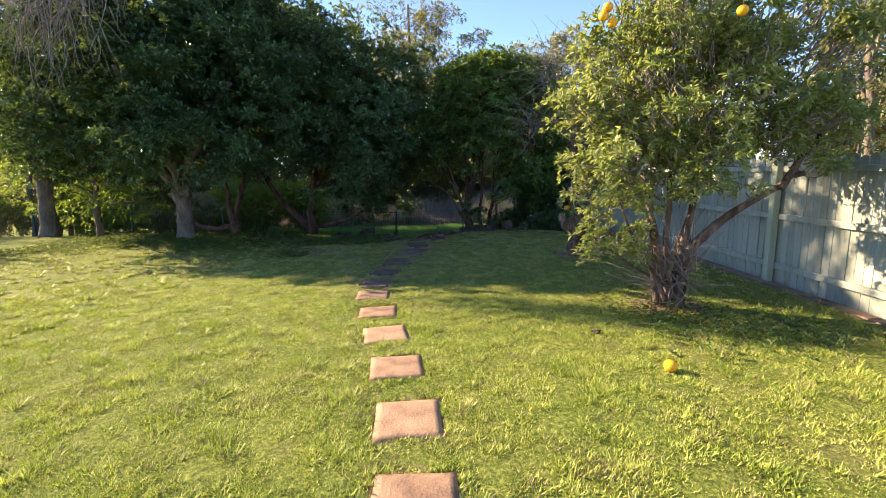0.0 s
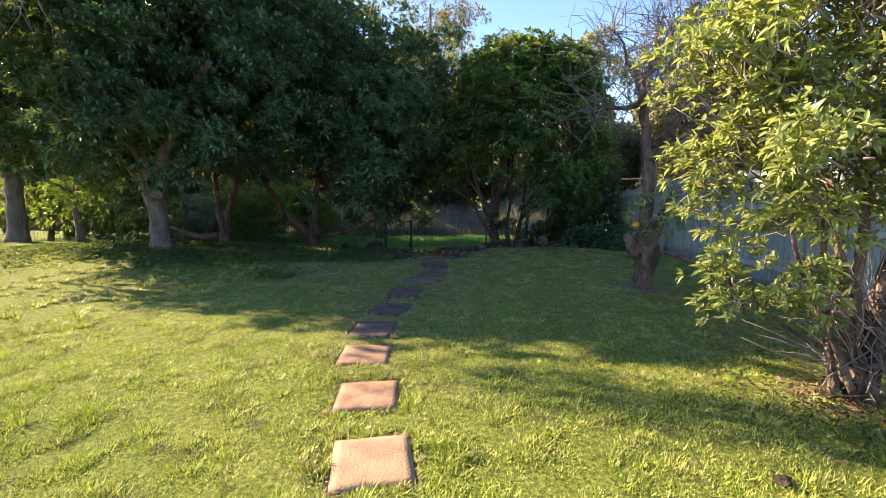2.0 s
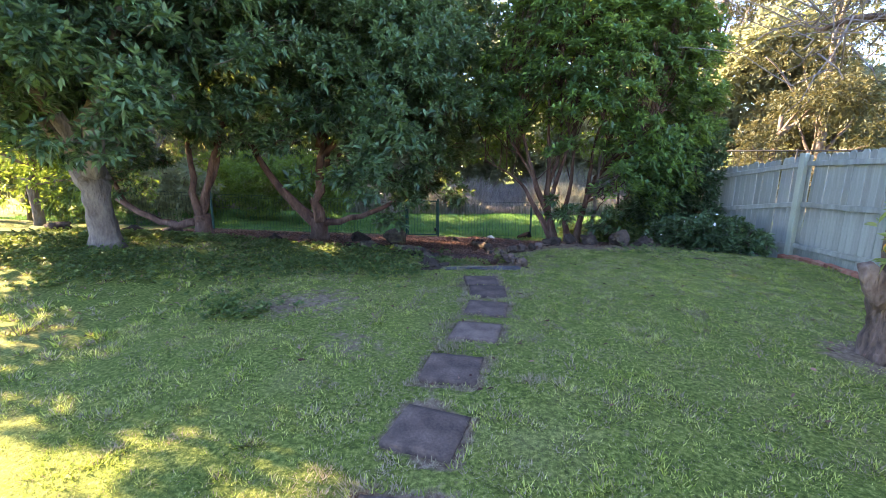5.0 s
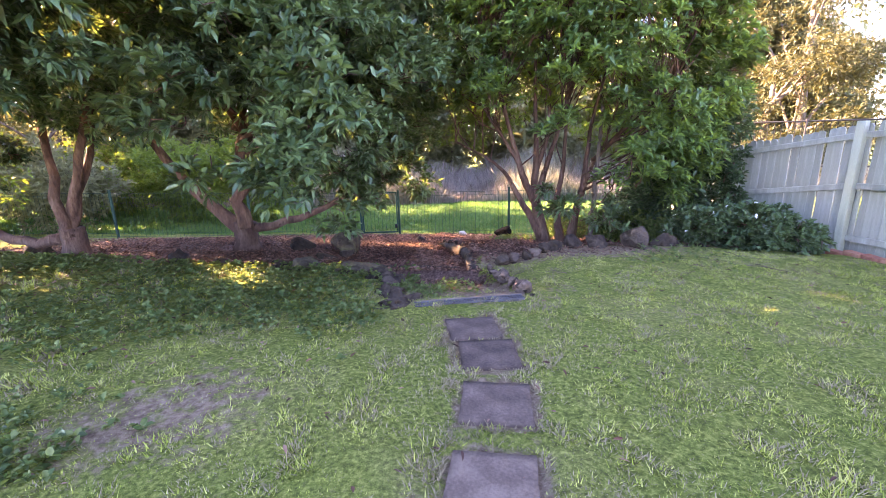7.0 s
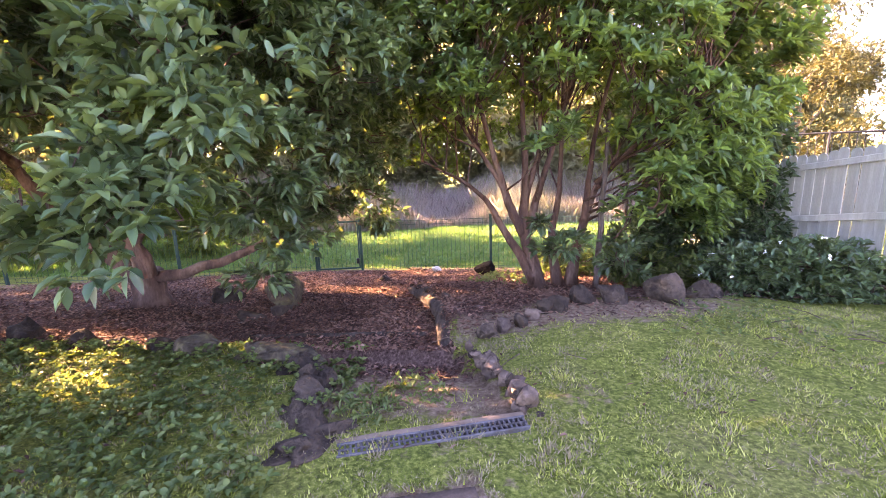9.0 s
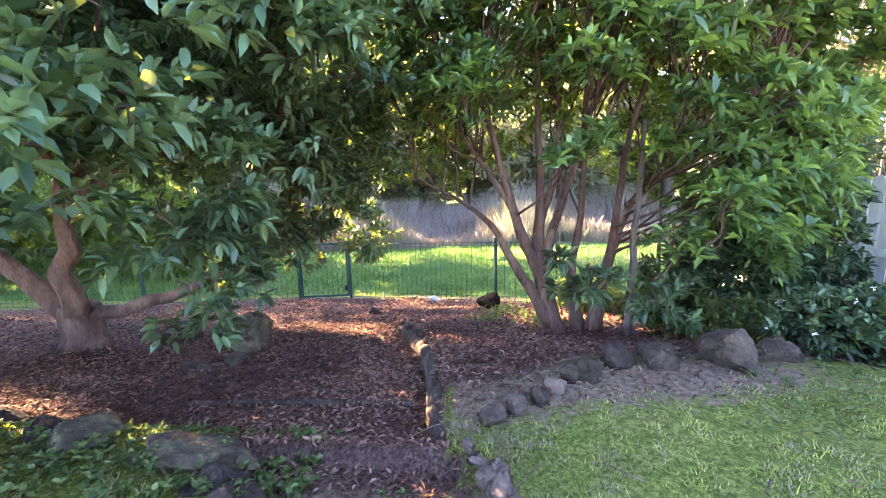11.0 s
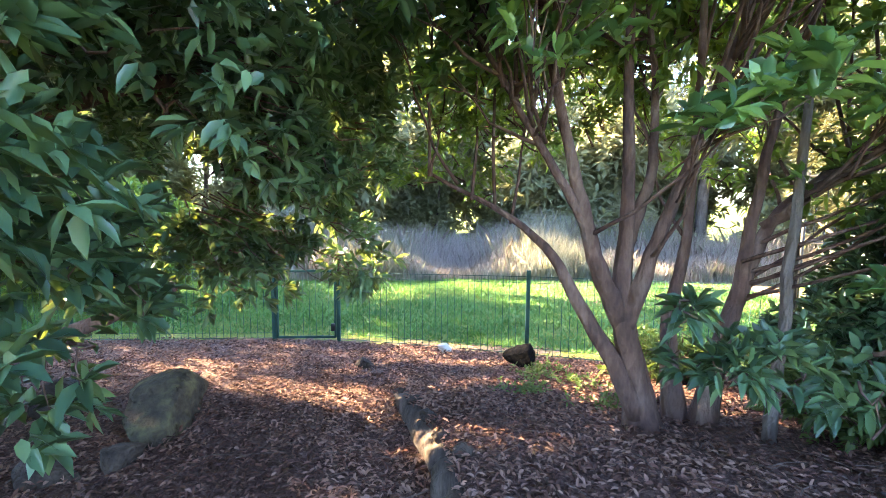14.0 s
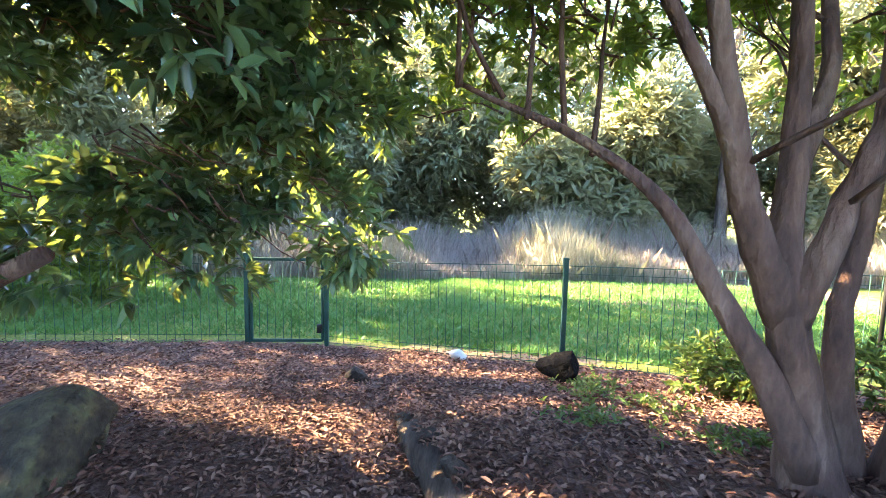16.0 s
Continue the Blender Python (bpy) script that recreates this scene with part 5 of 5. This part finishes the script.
tree_left(), tree_a(), tree_e(), tree_b(), tree_c(), citrus(), pruned()
orange("fallen_orange", (2.71, 3.79, hz(2.71, 3.79) + 0.05), "fallen orange lying on the lawn", 9)
shrub(3.2, 13.3, [((0, 0, 0.3), (0.6, 0.5, 0.36)), ((-0.55, 0.15, 0.25), (0.5, 0.4, 0.32)), ((0.4, -0.2, 0.2), (0.4, 0.35, 0.26))], 1300, "low dark-green shrub with white blossoms at the fence", M_LEAF_B, 0.09, 0.042, 1, 30)
shrub(2.55, 14.7, [((0, 0, 0.9), (0.65, 0.6, 0.9)), ((0.3, 0.2, 1.6), (0.6, 0.6, 0.8)), ((-0.5, 0.1, 0.5), (0.5, 0.4, 0.5)), ((0.75, 0.0, 0.9), (0.45, 0.5, 0.9)), ((0.6, 0.1, 2.1), (0.6, 0.6, 0.6))], 3600, "tall dark-green shrub in the corner of the fences", M_LEAF_DARK, 0.11, 0.045, 2)
shrub(1.9, 14.3, [((0, 0, 0.3), (0.6, 0.4, 0.3)), ((0.5, -0.3, 0.2), (0.5, 0.35, 0.25))], 700, "low green undergrowth beneath the multi-stemmed tree", M_COVER, 0.09, 0.04, 3)
shrub(1.3, 16.1, [((0, 0, 0.25), (0.6, 0.3, 0.3)), ((0.7, -0.2, 0.3), (0.5, 0.3, 0.3))], 600, "low weedy plants at the foot of the wire fence", M_COVER, 0.08, 0.035, 4)


def sapling(x, y, h, r, lean, label):
    th = tree("sapling", (x, y), label, "sapling", "thin stems in the bed")
    z = hz(x, y)
    limbs(th, [(bend((x, y, z - 0.05), (x + lean, y + 0.1, z + h), 9, 0, 0.015, int(x * 10)), taper(r, r * 0.5, 9))], M_BARK_GREY, 8, 0.15)


sapling(1.25, 14.2, 2.2, 0.045, 0.1, "thin grey sapling stem under the tree")
sapling(1.9, 15.0, 1.9, 0.03, -0.05, "slender sapling stem near the wire fence")
sapling(2.45, 15.3, 1.8, 0.035, 0.1, "slender grey sapling stem near the wire fence")


# ---- beyond the yard ----
def far_tree(x, y, h, r, label, material, bark, n=2600, leaf=0.3, lean=0.0, seed=0, low=0.35, clumps=9, trunk_r=0.2, gap=0.42, name="gum_tree"):
    th = root(name, (x, y, hz(x, y) - 0.1), label, "tree", "trees beyond the field")
    r2 = np.random.default_rng(seed)
    z = hz(x, y)
    top = np.array([x + lean, y, z + h * 0.85])
    specs = [(bend((x, y, z - 0.2), top, 9, 0, h * 0.008, seed), taper(trunk_r, trunk_r * 0.3, 9))]
    blobs = []
    for k in range(clumps):
        a, f = r2.uniform(0, 6.28), r2.uniform(low, 1.0)
        q = np.array([x + lean * f + math.cos(a) * r * r2.uniform(0.2, 0.85), y + math.sin(a) * r * r2.uniform(0.2, 0.85), z + h * f])
        s = r * r2.uniform(0.35, 0.6)
        blobs.append((q, (s, s, s * 0.7)))
        st = np.array([x + lean * f * 0.7, y, z + h * max(0.2, f - 0.25)])
        specs.append((bend(st, q, 6, 0, h * 0.008, seed + k), taper(trunk_r * 0.35, 0.02, 6)))
    limbs(th, specs, bark, 6, 0.1)
    crown(th, blobs, n, leaf, leaf * 0.3, 4, material, 0.2, gap, seed + 500, freq=0.8, droop=0.7, clump=r * 0.16, many=12)


for k, (x, y, h, r, kind, n) in enumerate([
        (-6, 38, 19, 5.0, "gum", 3000), (3.5, 44, 13, 4.5, "gum", 2200), (10, 42, 14, 5, "gum", 2600), (15, 34, 13, 5.0, "gum", 3000), (-13, 40, 13, 5.5, "gum", 2200), (-22, 30, 12, 6, "gum", 2600),
        (10.5, 25, 10.5, 3.2, "gold", 3000), (14, 21, 8.5, 3.4, "gold", 2800), (18, 26, 12, 4.5, "gold", 2800), (8.2, 30, 12.5, 3.0, "gold", 2400), (20, 18, 8, 4, "gum", 2200), (12, 15, 6.5, 2.8, "gum", 2300), (13, 9, 6, 2.8, "gum", 1800),
        (7.2, 21, 4.2, 2.2, "gold", 1700)]):
    g = kind == "gum"
    far_tree(x, y, h, r, "tall grey-green gum tree beyond the field" if g else "sunlit golden-green gum tree behind the fence", M_LEAF_GUM if g else M_LEAF_GOLD, M_BARK_GREY, n if g else 2 * n, 0.34 if g and y > 28 else 0.24 if g else 0.16, 0.4 * math.sin(k), 700 + k * 7, 0.3 if g else 0.2, 10, 0.16 + h * 0.008)
# the last four, tall ones are added to cast streaks of shade over the field
for k, (x, y, h, r) in enumerate([(-11.5, 13.2, 5.0, 2.4), (-15.5, 14.5, 6.5, 3.2), (-19.0, 19.0, 7.0, 3.5), (-14.5, 19.6, 6.5, 2.6), (-20, 12, 6, 3.0), (-17.0, 22.4, 12.0, 3.2), (-19.5, 20.0, 12.5, 3.0), (-18.0, 17.4, 10.6, 2.6), (-22.0, 24.0, 12.5, 3.4)]):
    far_tree(x, y, h, r, "sunlit light-green tree beside the field", M_LEAF_BRIGHT if k < 2 else M_LEAF_GUM, M_BARK_GREY, 2700 if k < 5 else 2400, 0.16 if k < 5 else 0.36, 0.2, 900 + k * 7, 0.22, 10, 0.13, 0.3, "field_tree")


for k, (x, y, r) in enumerate([(-12.5, 17.6, 1.7), (-15.5, 17.0, 1.9), (-18.6, 15.6, 2.2), (-10.2, 19.8, 1.6), (-21.5, 14.2, 2.4), (-13.6, 20.8, 2.0), (-16.8, 20.2, 2.2), (-7.7, 19.6, 1.3)]):
    shrub(x, y, [((0, 0, 1.5), (r, r * 0.8, 1.0)), ((r * 0.6, 0, 1.2), (r * 0.7, r * 0.6, 0.8)), ((-r * 0.6, 0.2, 1.9), (r * 0.7, r * 0.6, 0.9)), ((0.2, 0, 0.6), (r * 0.7, r * 0.5, 0.6))], 1500, "leafy light-green bush beside the field", M_LEAF_BRIGHT if k % 2 else M_SCRUB, 0.17, 0.06, 40 + k, name="field_bush")


def scrub_row():
    """A belt of scrub behind the reeds."""
    r2 = np.random.default_rng(77)
    for k in range(19):
        x = -32 + k * 2.9 + r2.normal(0, 0.7)
        y = 28 + 2.6 * (k % 3) + r2.uniform(-0.6, 0.8)
        h = r2.uniform(5.0, 8.5)
        th = root("scrub_bush", (x, y, hz(x, y) - 0.1), "dense olive-green scrub behind the reeds", "bush", "scrub behind the reeds")
        bl = [((x + r2.normal(0, 1.2), y + r2.normal(0, 0.6), hz(x, y) + h * f), (r2.uniform(1.3, 2.2), 1.2, h * 0.28)) for f in (0.1, 0.28, 0.45, 0.62, 0.8, 0.92)]
        limbs(th, [(bend((x, y, hz(x, y) - 0.2), (x + 0.3, y, hz(x, y) + h * 0.7), 7, 0, 0.08, k), taper(0.1, 0.03, 7))], M_BARK_GREY, 6, 0.1)
        crown(th, bl, 3300, 0.46, 0.16, 4, M_SCRUB, 0.1, 0.0, 800 + k, freq=0.7, name="foliage")


scrub_row()
for k, (x, y, h, r) in enumerate([(-15, 33, 10, 4.5), (-28, 35, 9, 4.5), (-20.5, 36, 11, 4.5), (-9.5, 34, 10, 4.2), (-3, 35, 11.5, 4.2), (2.5, 33, 10, 3.8), (6.5, 36, 11, 4.0), (-5.5, 37, 13, 4.4), (-8.2, 40, 15, 4.6)]):
    far_tree(x, y, h, r, "hazy olive tree behind the reeds", M_SCRUB, M_BARK_GREY, 2800, 0.42, 0.2, 1300 + k * 9, 0.12, 12, 0.16, 0.15, "hazy_tree")


def blades(name, x, y, z, h, w, material, lean=0.4, seed=0, mid=False):
    """Upright blades, one or two triangles each."""
    r2 = np.random.default_rng(seed)
    n = len(x)
    a = r2.uniform(0, 6.283, n)
    s = np.stack((np.cos(a), np.sin(a), np.zeros(n)), -1) * (w / 2)[:, None]
    p = np.stack((x, y, z), -1)
    l = r2.normal(0, lean, (n, 2)) * h[:, None]
    tip = p + np.concatenate((l, h[:, None]), 1)
    if mid:
        m = p + np.concatenate((l * 0.3, h[:, None] * 0.6), 1)
        v = np.stack((p - s, p + s, m + s * 0.8, tip, m - s * 0.8), 1).reshape(-1, 3)
        return mesh_np(name, v, np.arange(n * 5), np.full(n, 5), material)
    v = np.stack((p - s, p + s, tip), 1).reshape(-1, 3)
    return mesh_np(name, v, np.arange(n * 3), np.full(n, 3), material)


def reeds():
    r2 = np.random.default_rng(5)
    n = 95000
    x = r2.uniform(-26, 14, n)
    front = lerp(x, [-26, -7, -2, 1, 3.4, 5, 14], [22.5, 22.2, 23.2, 23.4, 23.6, 23.8, 24.0])
    y = front + r2.uniform(0, 1, n) ** 1.4 * 4.5
    val = np.array([noise.noise(Vector((a * 0.35, b * 0.5, 0))) for a, b in zip(x, y)])
    tall = (0.95 + 0.8 * val) * lerp(y - front, [0, 0.5, 3], [0.5, 0.9, 1.35]) * r2.uniform(0.6, 1.25, n)
    tall = np.clip(tall, 0.2, 2.2)
    green = val + r2.normal(0, 0.25, n) > 0.0
    for nm, k, m in (("dry_reeds", ~green, M_REED), ("green_reeds", green, M_REED_GREEN)):
        ob = new(nm, blades(nm, x[k], y[k], height(x[k], y[k]) - 0.05, tall[k], np.full(k.sum(), 0.013), m, 0.24, 3, True))
        tagged(ob, "tall dry buff reeds behind the field" if nm == "dry_reeds" else "tall olive-green reeds behind the field", "reeds", kind="stuff")


reeds()


# railing far behind the paling fence
def railing():
    a, b = Vector((4.0, 18.2, 0.55)), Vector((8.6, 17.0, 0.55))
    th = root("railing", (a.x, a.y, hz(a.x, a.y)), "dark metal railing behind the paling fence", "railing")
    inv = th.matrix_basis.inverted()
    for z in (0.0, 0.95):
        bm = bmesh.new()
        rod(bm, a + Vector((0, 0, z)), b + Vector((0, 0, z)), 0.02)
        bmesh.ops.transform(bm, matrix=inv, verts=bm.verts)
        part("rail", bm, M_BLACK_METAL, th)
    bm = bmesh.new()
    rod(bm, (0, 0, 0), (0, 0, 0.95), 0.008)
    bar = bpy.data.meshes.new("baluster")
    bm.to_mesh(bar)
    bm.free()
    bar.materials.append(M_BLACK_METAL)
    for k in range(40):
        ob = new("baluster", bar)
        ob.parent = th
        ob.matrix_basis = inv @ Matrix.Translation(a.lerp(b, k / 39))
    for f in (0.0, 0.5, 1.0):
        p = a.lerp(b, f)
        bm = bmesh.new()
        rod(bm, (p.x, p.y, hz(p.x, p.y) - 0.1), (p.x, p.y, 1.55), 0.025)
        bmesh.ops.transform(bm, matrix=inv, verts=bm.verts)
        part("post", bm, M_BLACK_METAL, th)


railing()


# ---- lawn, groundcover, litter ----
def scatter(n, x0, x1, y0, y1, seed):
    r2 = np.random.default_rng(seed)
    return r2.uniform(x0, x1, n), r2.uniform(y0, y1, n), r2


def on_paver(x, y, pad):
    hit = np.zeros(len(x), bool)
    for px, py, turn in PAVERS:
        c, s = math.cos(radians(turn)), math.sin(radians(turn))
        u, v = (x - px) * c + (y - py) * s, -(x - px) * s + (y - py) * c
        hit |= (np.abs(u) < 0.2 + pad) & (np.abs(v) < 0.2 + pad)
    return hit


def lawn():
    """Tufts of short blades that lean away from the tuft's middle."""
    vs = []
    for n, per, (x0, x1, y0, y1), hh, ww in ((78000, 6, (-3.3, 4.3, 6.0, 12.8), 0.018, 0.0075), (122000, 6, (-4.9, 4.3, 1.2, 6.0), 0.0195, 0.0085), (260, 9, (-3.0, 0.6, 1.3, 4.5), 0.055, 0.007), (25000, 8, (-9, 5.9, 1.5, 12.8), 0.036, 0.016)):
        x, y, r2 = scatter(n // 5, x0, x1, y0, y1, n)
        vigour = np.repeat(r2.uniform(0.55, 1.45, n // 5), 5)
        x, y = np.repeat(x, 5), np.repeat(y, 5)
        n = len(x)
        x, y = x + r2.normal(0, 0.02 + hh * 0.3, n), y + r2.normal(0, 0.02 + hh * 0.3, n)
        soil, mulch = zones(x, y)
        keep = (soil + mulch * 1.2 < r2.uniform(0.12, 0.95, n)) & (x < fence_x(y) - 0.28) & ((hh != 0.036) | (x < -3.1) | (x > 4.1))
        x, y, vigour = x[keep], y[keep], vigour[keep]
        big = np.array([noise.noise(Vector((p * 0.7, q * 0.7, 0))) for p, q in zip(x, y)])
        mid = np.array([noise.noise(Vector((p * 4.5, q * 4.5, 2))) for p, q in zip(x, y)])
        m = len(x)
        z = height(x, y) + 0.025 * big - 0.008
        ang = r2.uniform(0, 6.283, (m, per))
        rad = r2.uniform(0, 0.03, (m, per))
        bx, by = x[:, None] + rad * np.cos(ang), y[:, None] + rad * np.sin(ang)
        ln = hh * r2.uniform(0.55, 1.35, (m, per)) * (1 + 1.1 * mid[:, None]) * r2.uniform(0.7, 1.25, (m, 1)) * vigour[:, None]
        out = r2.uniform(0.3, 1.5, (m, per))
        tx, ty = bx + ln * out * np.cos(ang), by + ln * out * np.sin(ang)
        side = ang + 1.571 + r2.normal(0, 0.4, (m, per))
        sx, sy = np.cos(side) * ww / 2, np.sin(side) * ww / 2
        zb = np.repeat(z[:, None], per, 1)
        tri = np.stack((np.stack((bx - sx, by - sy, zb), -1), np.stack((bx + sx, by + sy, zb), -1), np.stack((tx, ty, zb + ln), -1)), 2).reshape(-1, 3, 3)
        edge = on_paver(tri[:, 0, 0], tri[:, 0, 1], 0.012) | on_paver(tri[:, 2, 0], tri[:, 2, 1], -0.012)
        vs.append(tri[~edge])
    tri = np.concatenate(vs)
    x, y = tri[:, 0, 0], tri[:, 0, 1]
    r2 = np.random.default_rng(91)
    path = np.exp(-((x - lerp(y, [2, 4, 6, 8, 10], [1.1, 0.5, -0.2, -0.3, -0.35])) / 0.6) ** 2)
    cell = np.random.default_rng(92).normal(0, 1, (160, 160))
    ix, iy = ((x + 10) * 6).astype(int) % 160, ((y + 2) * 6).astype(int) % 160
    share = 0.06 + 0.16 * cell[ix, iy] + 0.45 * path * sm(4.5, 7, y) + 0.36 * sm(5, 7.5, y)
    dry = r2.random(len(x)) < share
    for name, k, m, label in (("lawn_grass", ~dry, M_GRASS, "short mown yellow-green lawn grass"), ("dry_grass", dry, M_STRAW, "straw-coloured dry blades in the lawn")):
        v = tri[k].reshape(-1, 3)
        tagged(new(name, mesh_np(name, v, np.arange(len(v)), np.full(len(v) // 3, 3), m)), label, "grass", kind="stuff")
    x, y, r2 = scatter(110000, -20, 6, 17.3, 23.5, 8)
    fy = lerp(x, [-18, -3.65, -2.7, 0.0, 2.9, 6], [14.4, 17.7, 17.8, 17.2, 16.5, 16])
    k = y > fy + 0.3
    ob = new("field_grass", blades("field_grass", x[k], y[k], height(x[k], y[k]) - 0.01, 0.08 * r2.uniform(0.5, 1.3, k.sum()), np.full(k.sum(), 0.03), M_FIELD, 0.7, 4))
    tagged(ob, "mown green field grass beyond the wire fence", "grass", kind="stuff")


lawn()


def groundcover():
    x, y, r2 = scatter(12500, -9, -1.15, 8.2, 12.6, 12)
    val = np.array([noise.noise(Vector((a * 0.9, b * 0.9, 7))) for a, b in zip(x, y)])
    edge = lerp(x, [-9, -6, -4, -2.2, -1.3], [8.0, 8.4, 8.9, 9.5, 10.1])
    k = (y - edge + val * 2.2 + r2.normal(0, 0.35, len(x)) > 0.3) & (r2.random(len(x)) < 0.5 + 1.1 * val) & (y < 12.3 + 0.5 * val)
    p = np.stack((x[k], y[k], height(x[k], y[k]) + r2.uniform(0.01, 0.09, k.sum())), -1)
    out = np.tile([0, 0, 1.0], (len(p), 1)) + r2.normal(0, 0.3, p.shape)
    tagged(new("groundcover", leaves("groundcover", p, out, 0.044, 0.03, 6, M_COVER, spread=1.15, droop=0.15)), "low leafy green groundcover at the lawn's edge", "groundcover", kind="stuff")
    spots = [(-0.75, 11.25, 0.28, 60), (-1.0, 11.05, 0.2, 40), (0.35, 15.6, 0.22, 45), (0.0, 15.9, 0.2, 34), (0.5, 14.9, 0.25, 40), (1.9, 12.3, 0.5, 60), (-0.2, 15.2, 0.2, 40), (0.1, 16.3, 0.3, 50), (3.3, 4.95, 0.6, 110), (4.1, 5.0, 0.5, 80)]
    ps = []
    for cx, cy, s, n in spots:
        q = r2.normal(0, s, (n, 2)) * 0.6 + (cx, cy)
        ps.append(np.stack((q[:, 0], q[:, 1], height(q[:, 0], q[:, 1]) + r2.uniform(0.01, 0.1, n)), -1))
    p = np.concatenate(ps)
    out = np.tile([0, 0, 1.0], (len(p), 1)) + r2.normal(0, 0.4, p.shape)
    tagged(new("weeds", leaves("weeds", p, out, 0.055, 0.02, 5, M_COVER, spread=1.0)), "small green weeds growing through the mulch", "weeds", kind="stuff")


groundcover()


def litter():
    x, y, r2 = scatter(125000, -9.5, 3.3, 11.2, 17.6, 22)
    soil, mulch = zones(x, y)
    near = np.exp(-((x + 1.2) / 3.2) ** 2)
    k = (np.maximum(mulch, 0.55 * soil * (y > 11.6)) > r2.uniform(0.25, 1, len(x))) & (r2.random(len(x)) < 0.25 + 0.75 * near)
    x, y = x[k], y[k]
    x2, y2, r3 = scatter(1400, -6, 3.5, 7.5, 12.8, 23)
    k2 = r3.random(1400) < 0.25 + sm(7.5, 12.5, y2) * sm(-0.5, -2.5, x2)
    x, y = np.concatenate((x, x2[k2], 3.2 + r3.normal(0, 0.33, 340))), np.concatenate((y, y2[k2], 5.5 + r3.normal(0, 0.26, 340)))
    p = np.stack((x, y, height(x, y) + r2.uniform(0.006, 0.035, len(x))), -1)
    out = r2.normal(0, 1, p.shape) * (1, 1, 0.22)
    me = leaves("leaf_litter", p, out, 0.05, 0.0185, 1, M_LITTER, spread=0.1, droop=0.0, fold=0.22)
    tagged(new("leaf_litter", me), "thick layer of dry brown fallen leaves", "leaf litter", kind="stuff")
    x, y, r2 = scatter(260, -4, 3, 11.5, 16.5, 29)
    x2, y2, r3 = scatter(70, 0.6, 2.3, 12.9, 13.9, 30)
    x, y = np.concatenate((x, x2)), np.concatenate((y, y2))
    specs = []
    for a, b in zip(x, y):
        t, L = r2.uniform(0, 6.28), r2.uniform(0.1, 0.4)
        z = hz(a, b)
        specs.append((bend((a, b, z + 0.02), (a + L * math.cos(t), b + L * math.sin(t), hz(a + L * math.cos(t), b + L * math.sin(t)) + 0.025), 4, -0.01, 0.01, int(a * 1000) % 997), np.linspace(0.005, 0.002, 4)))
    tagged(new("fallen_twigs", tubes("fallen_twigs", specs, M_BARK, 4)), "thin fallen twigs on the leaf mulch", "twigs", kind="stuff")


litter()
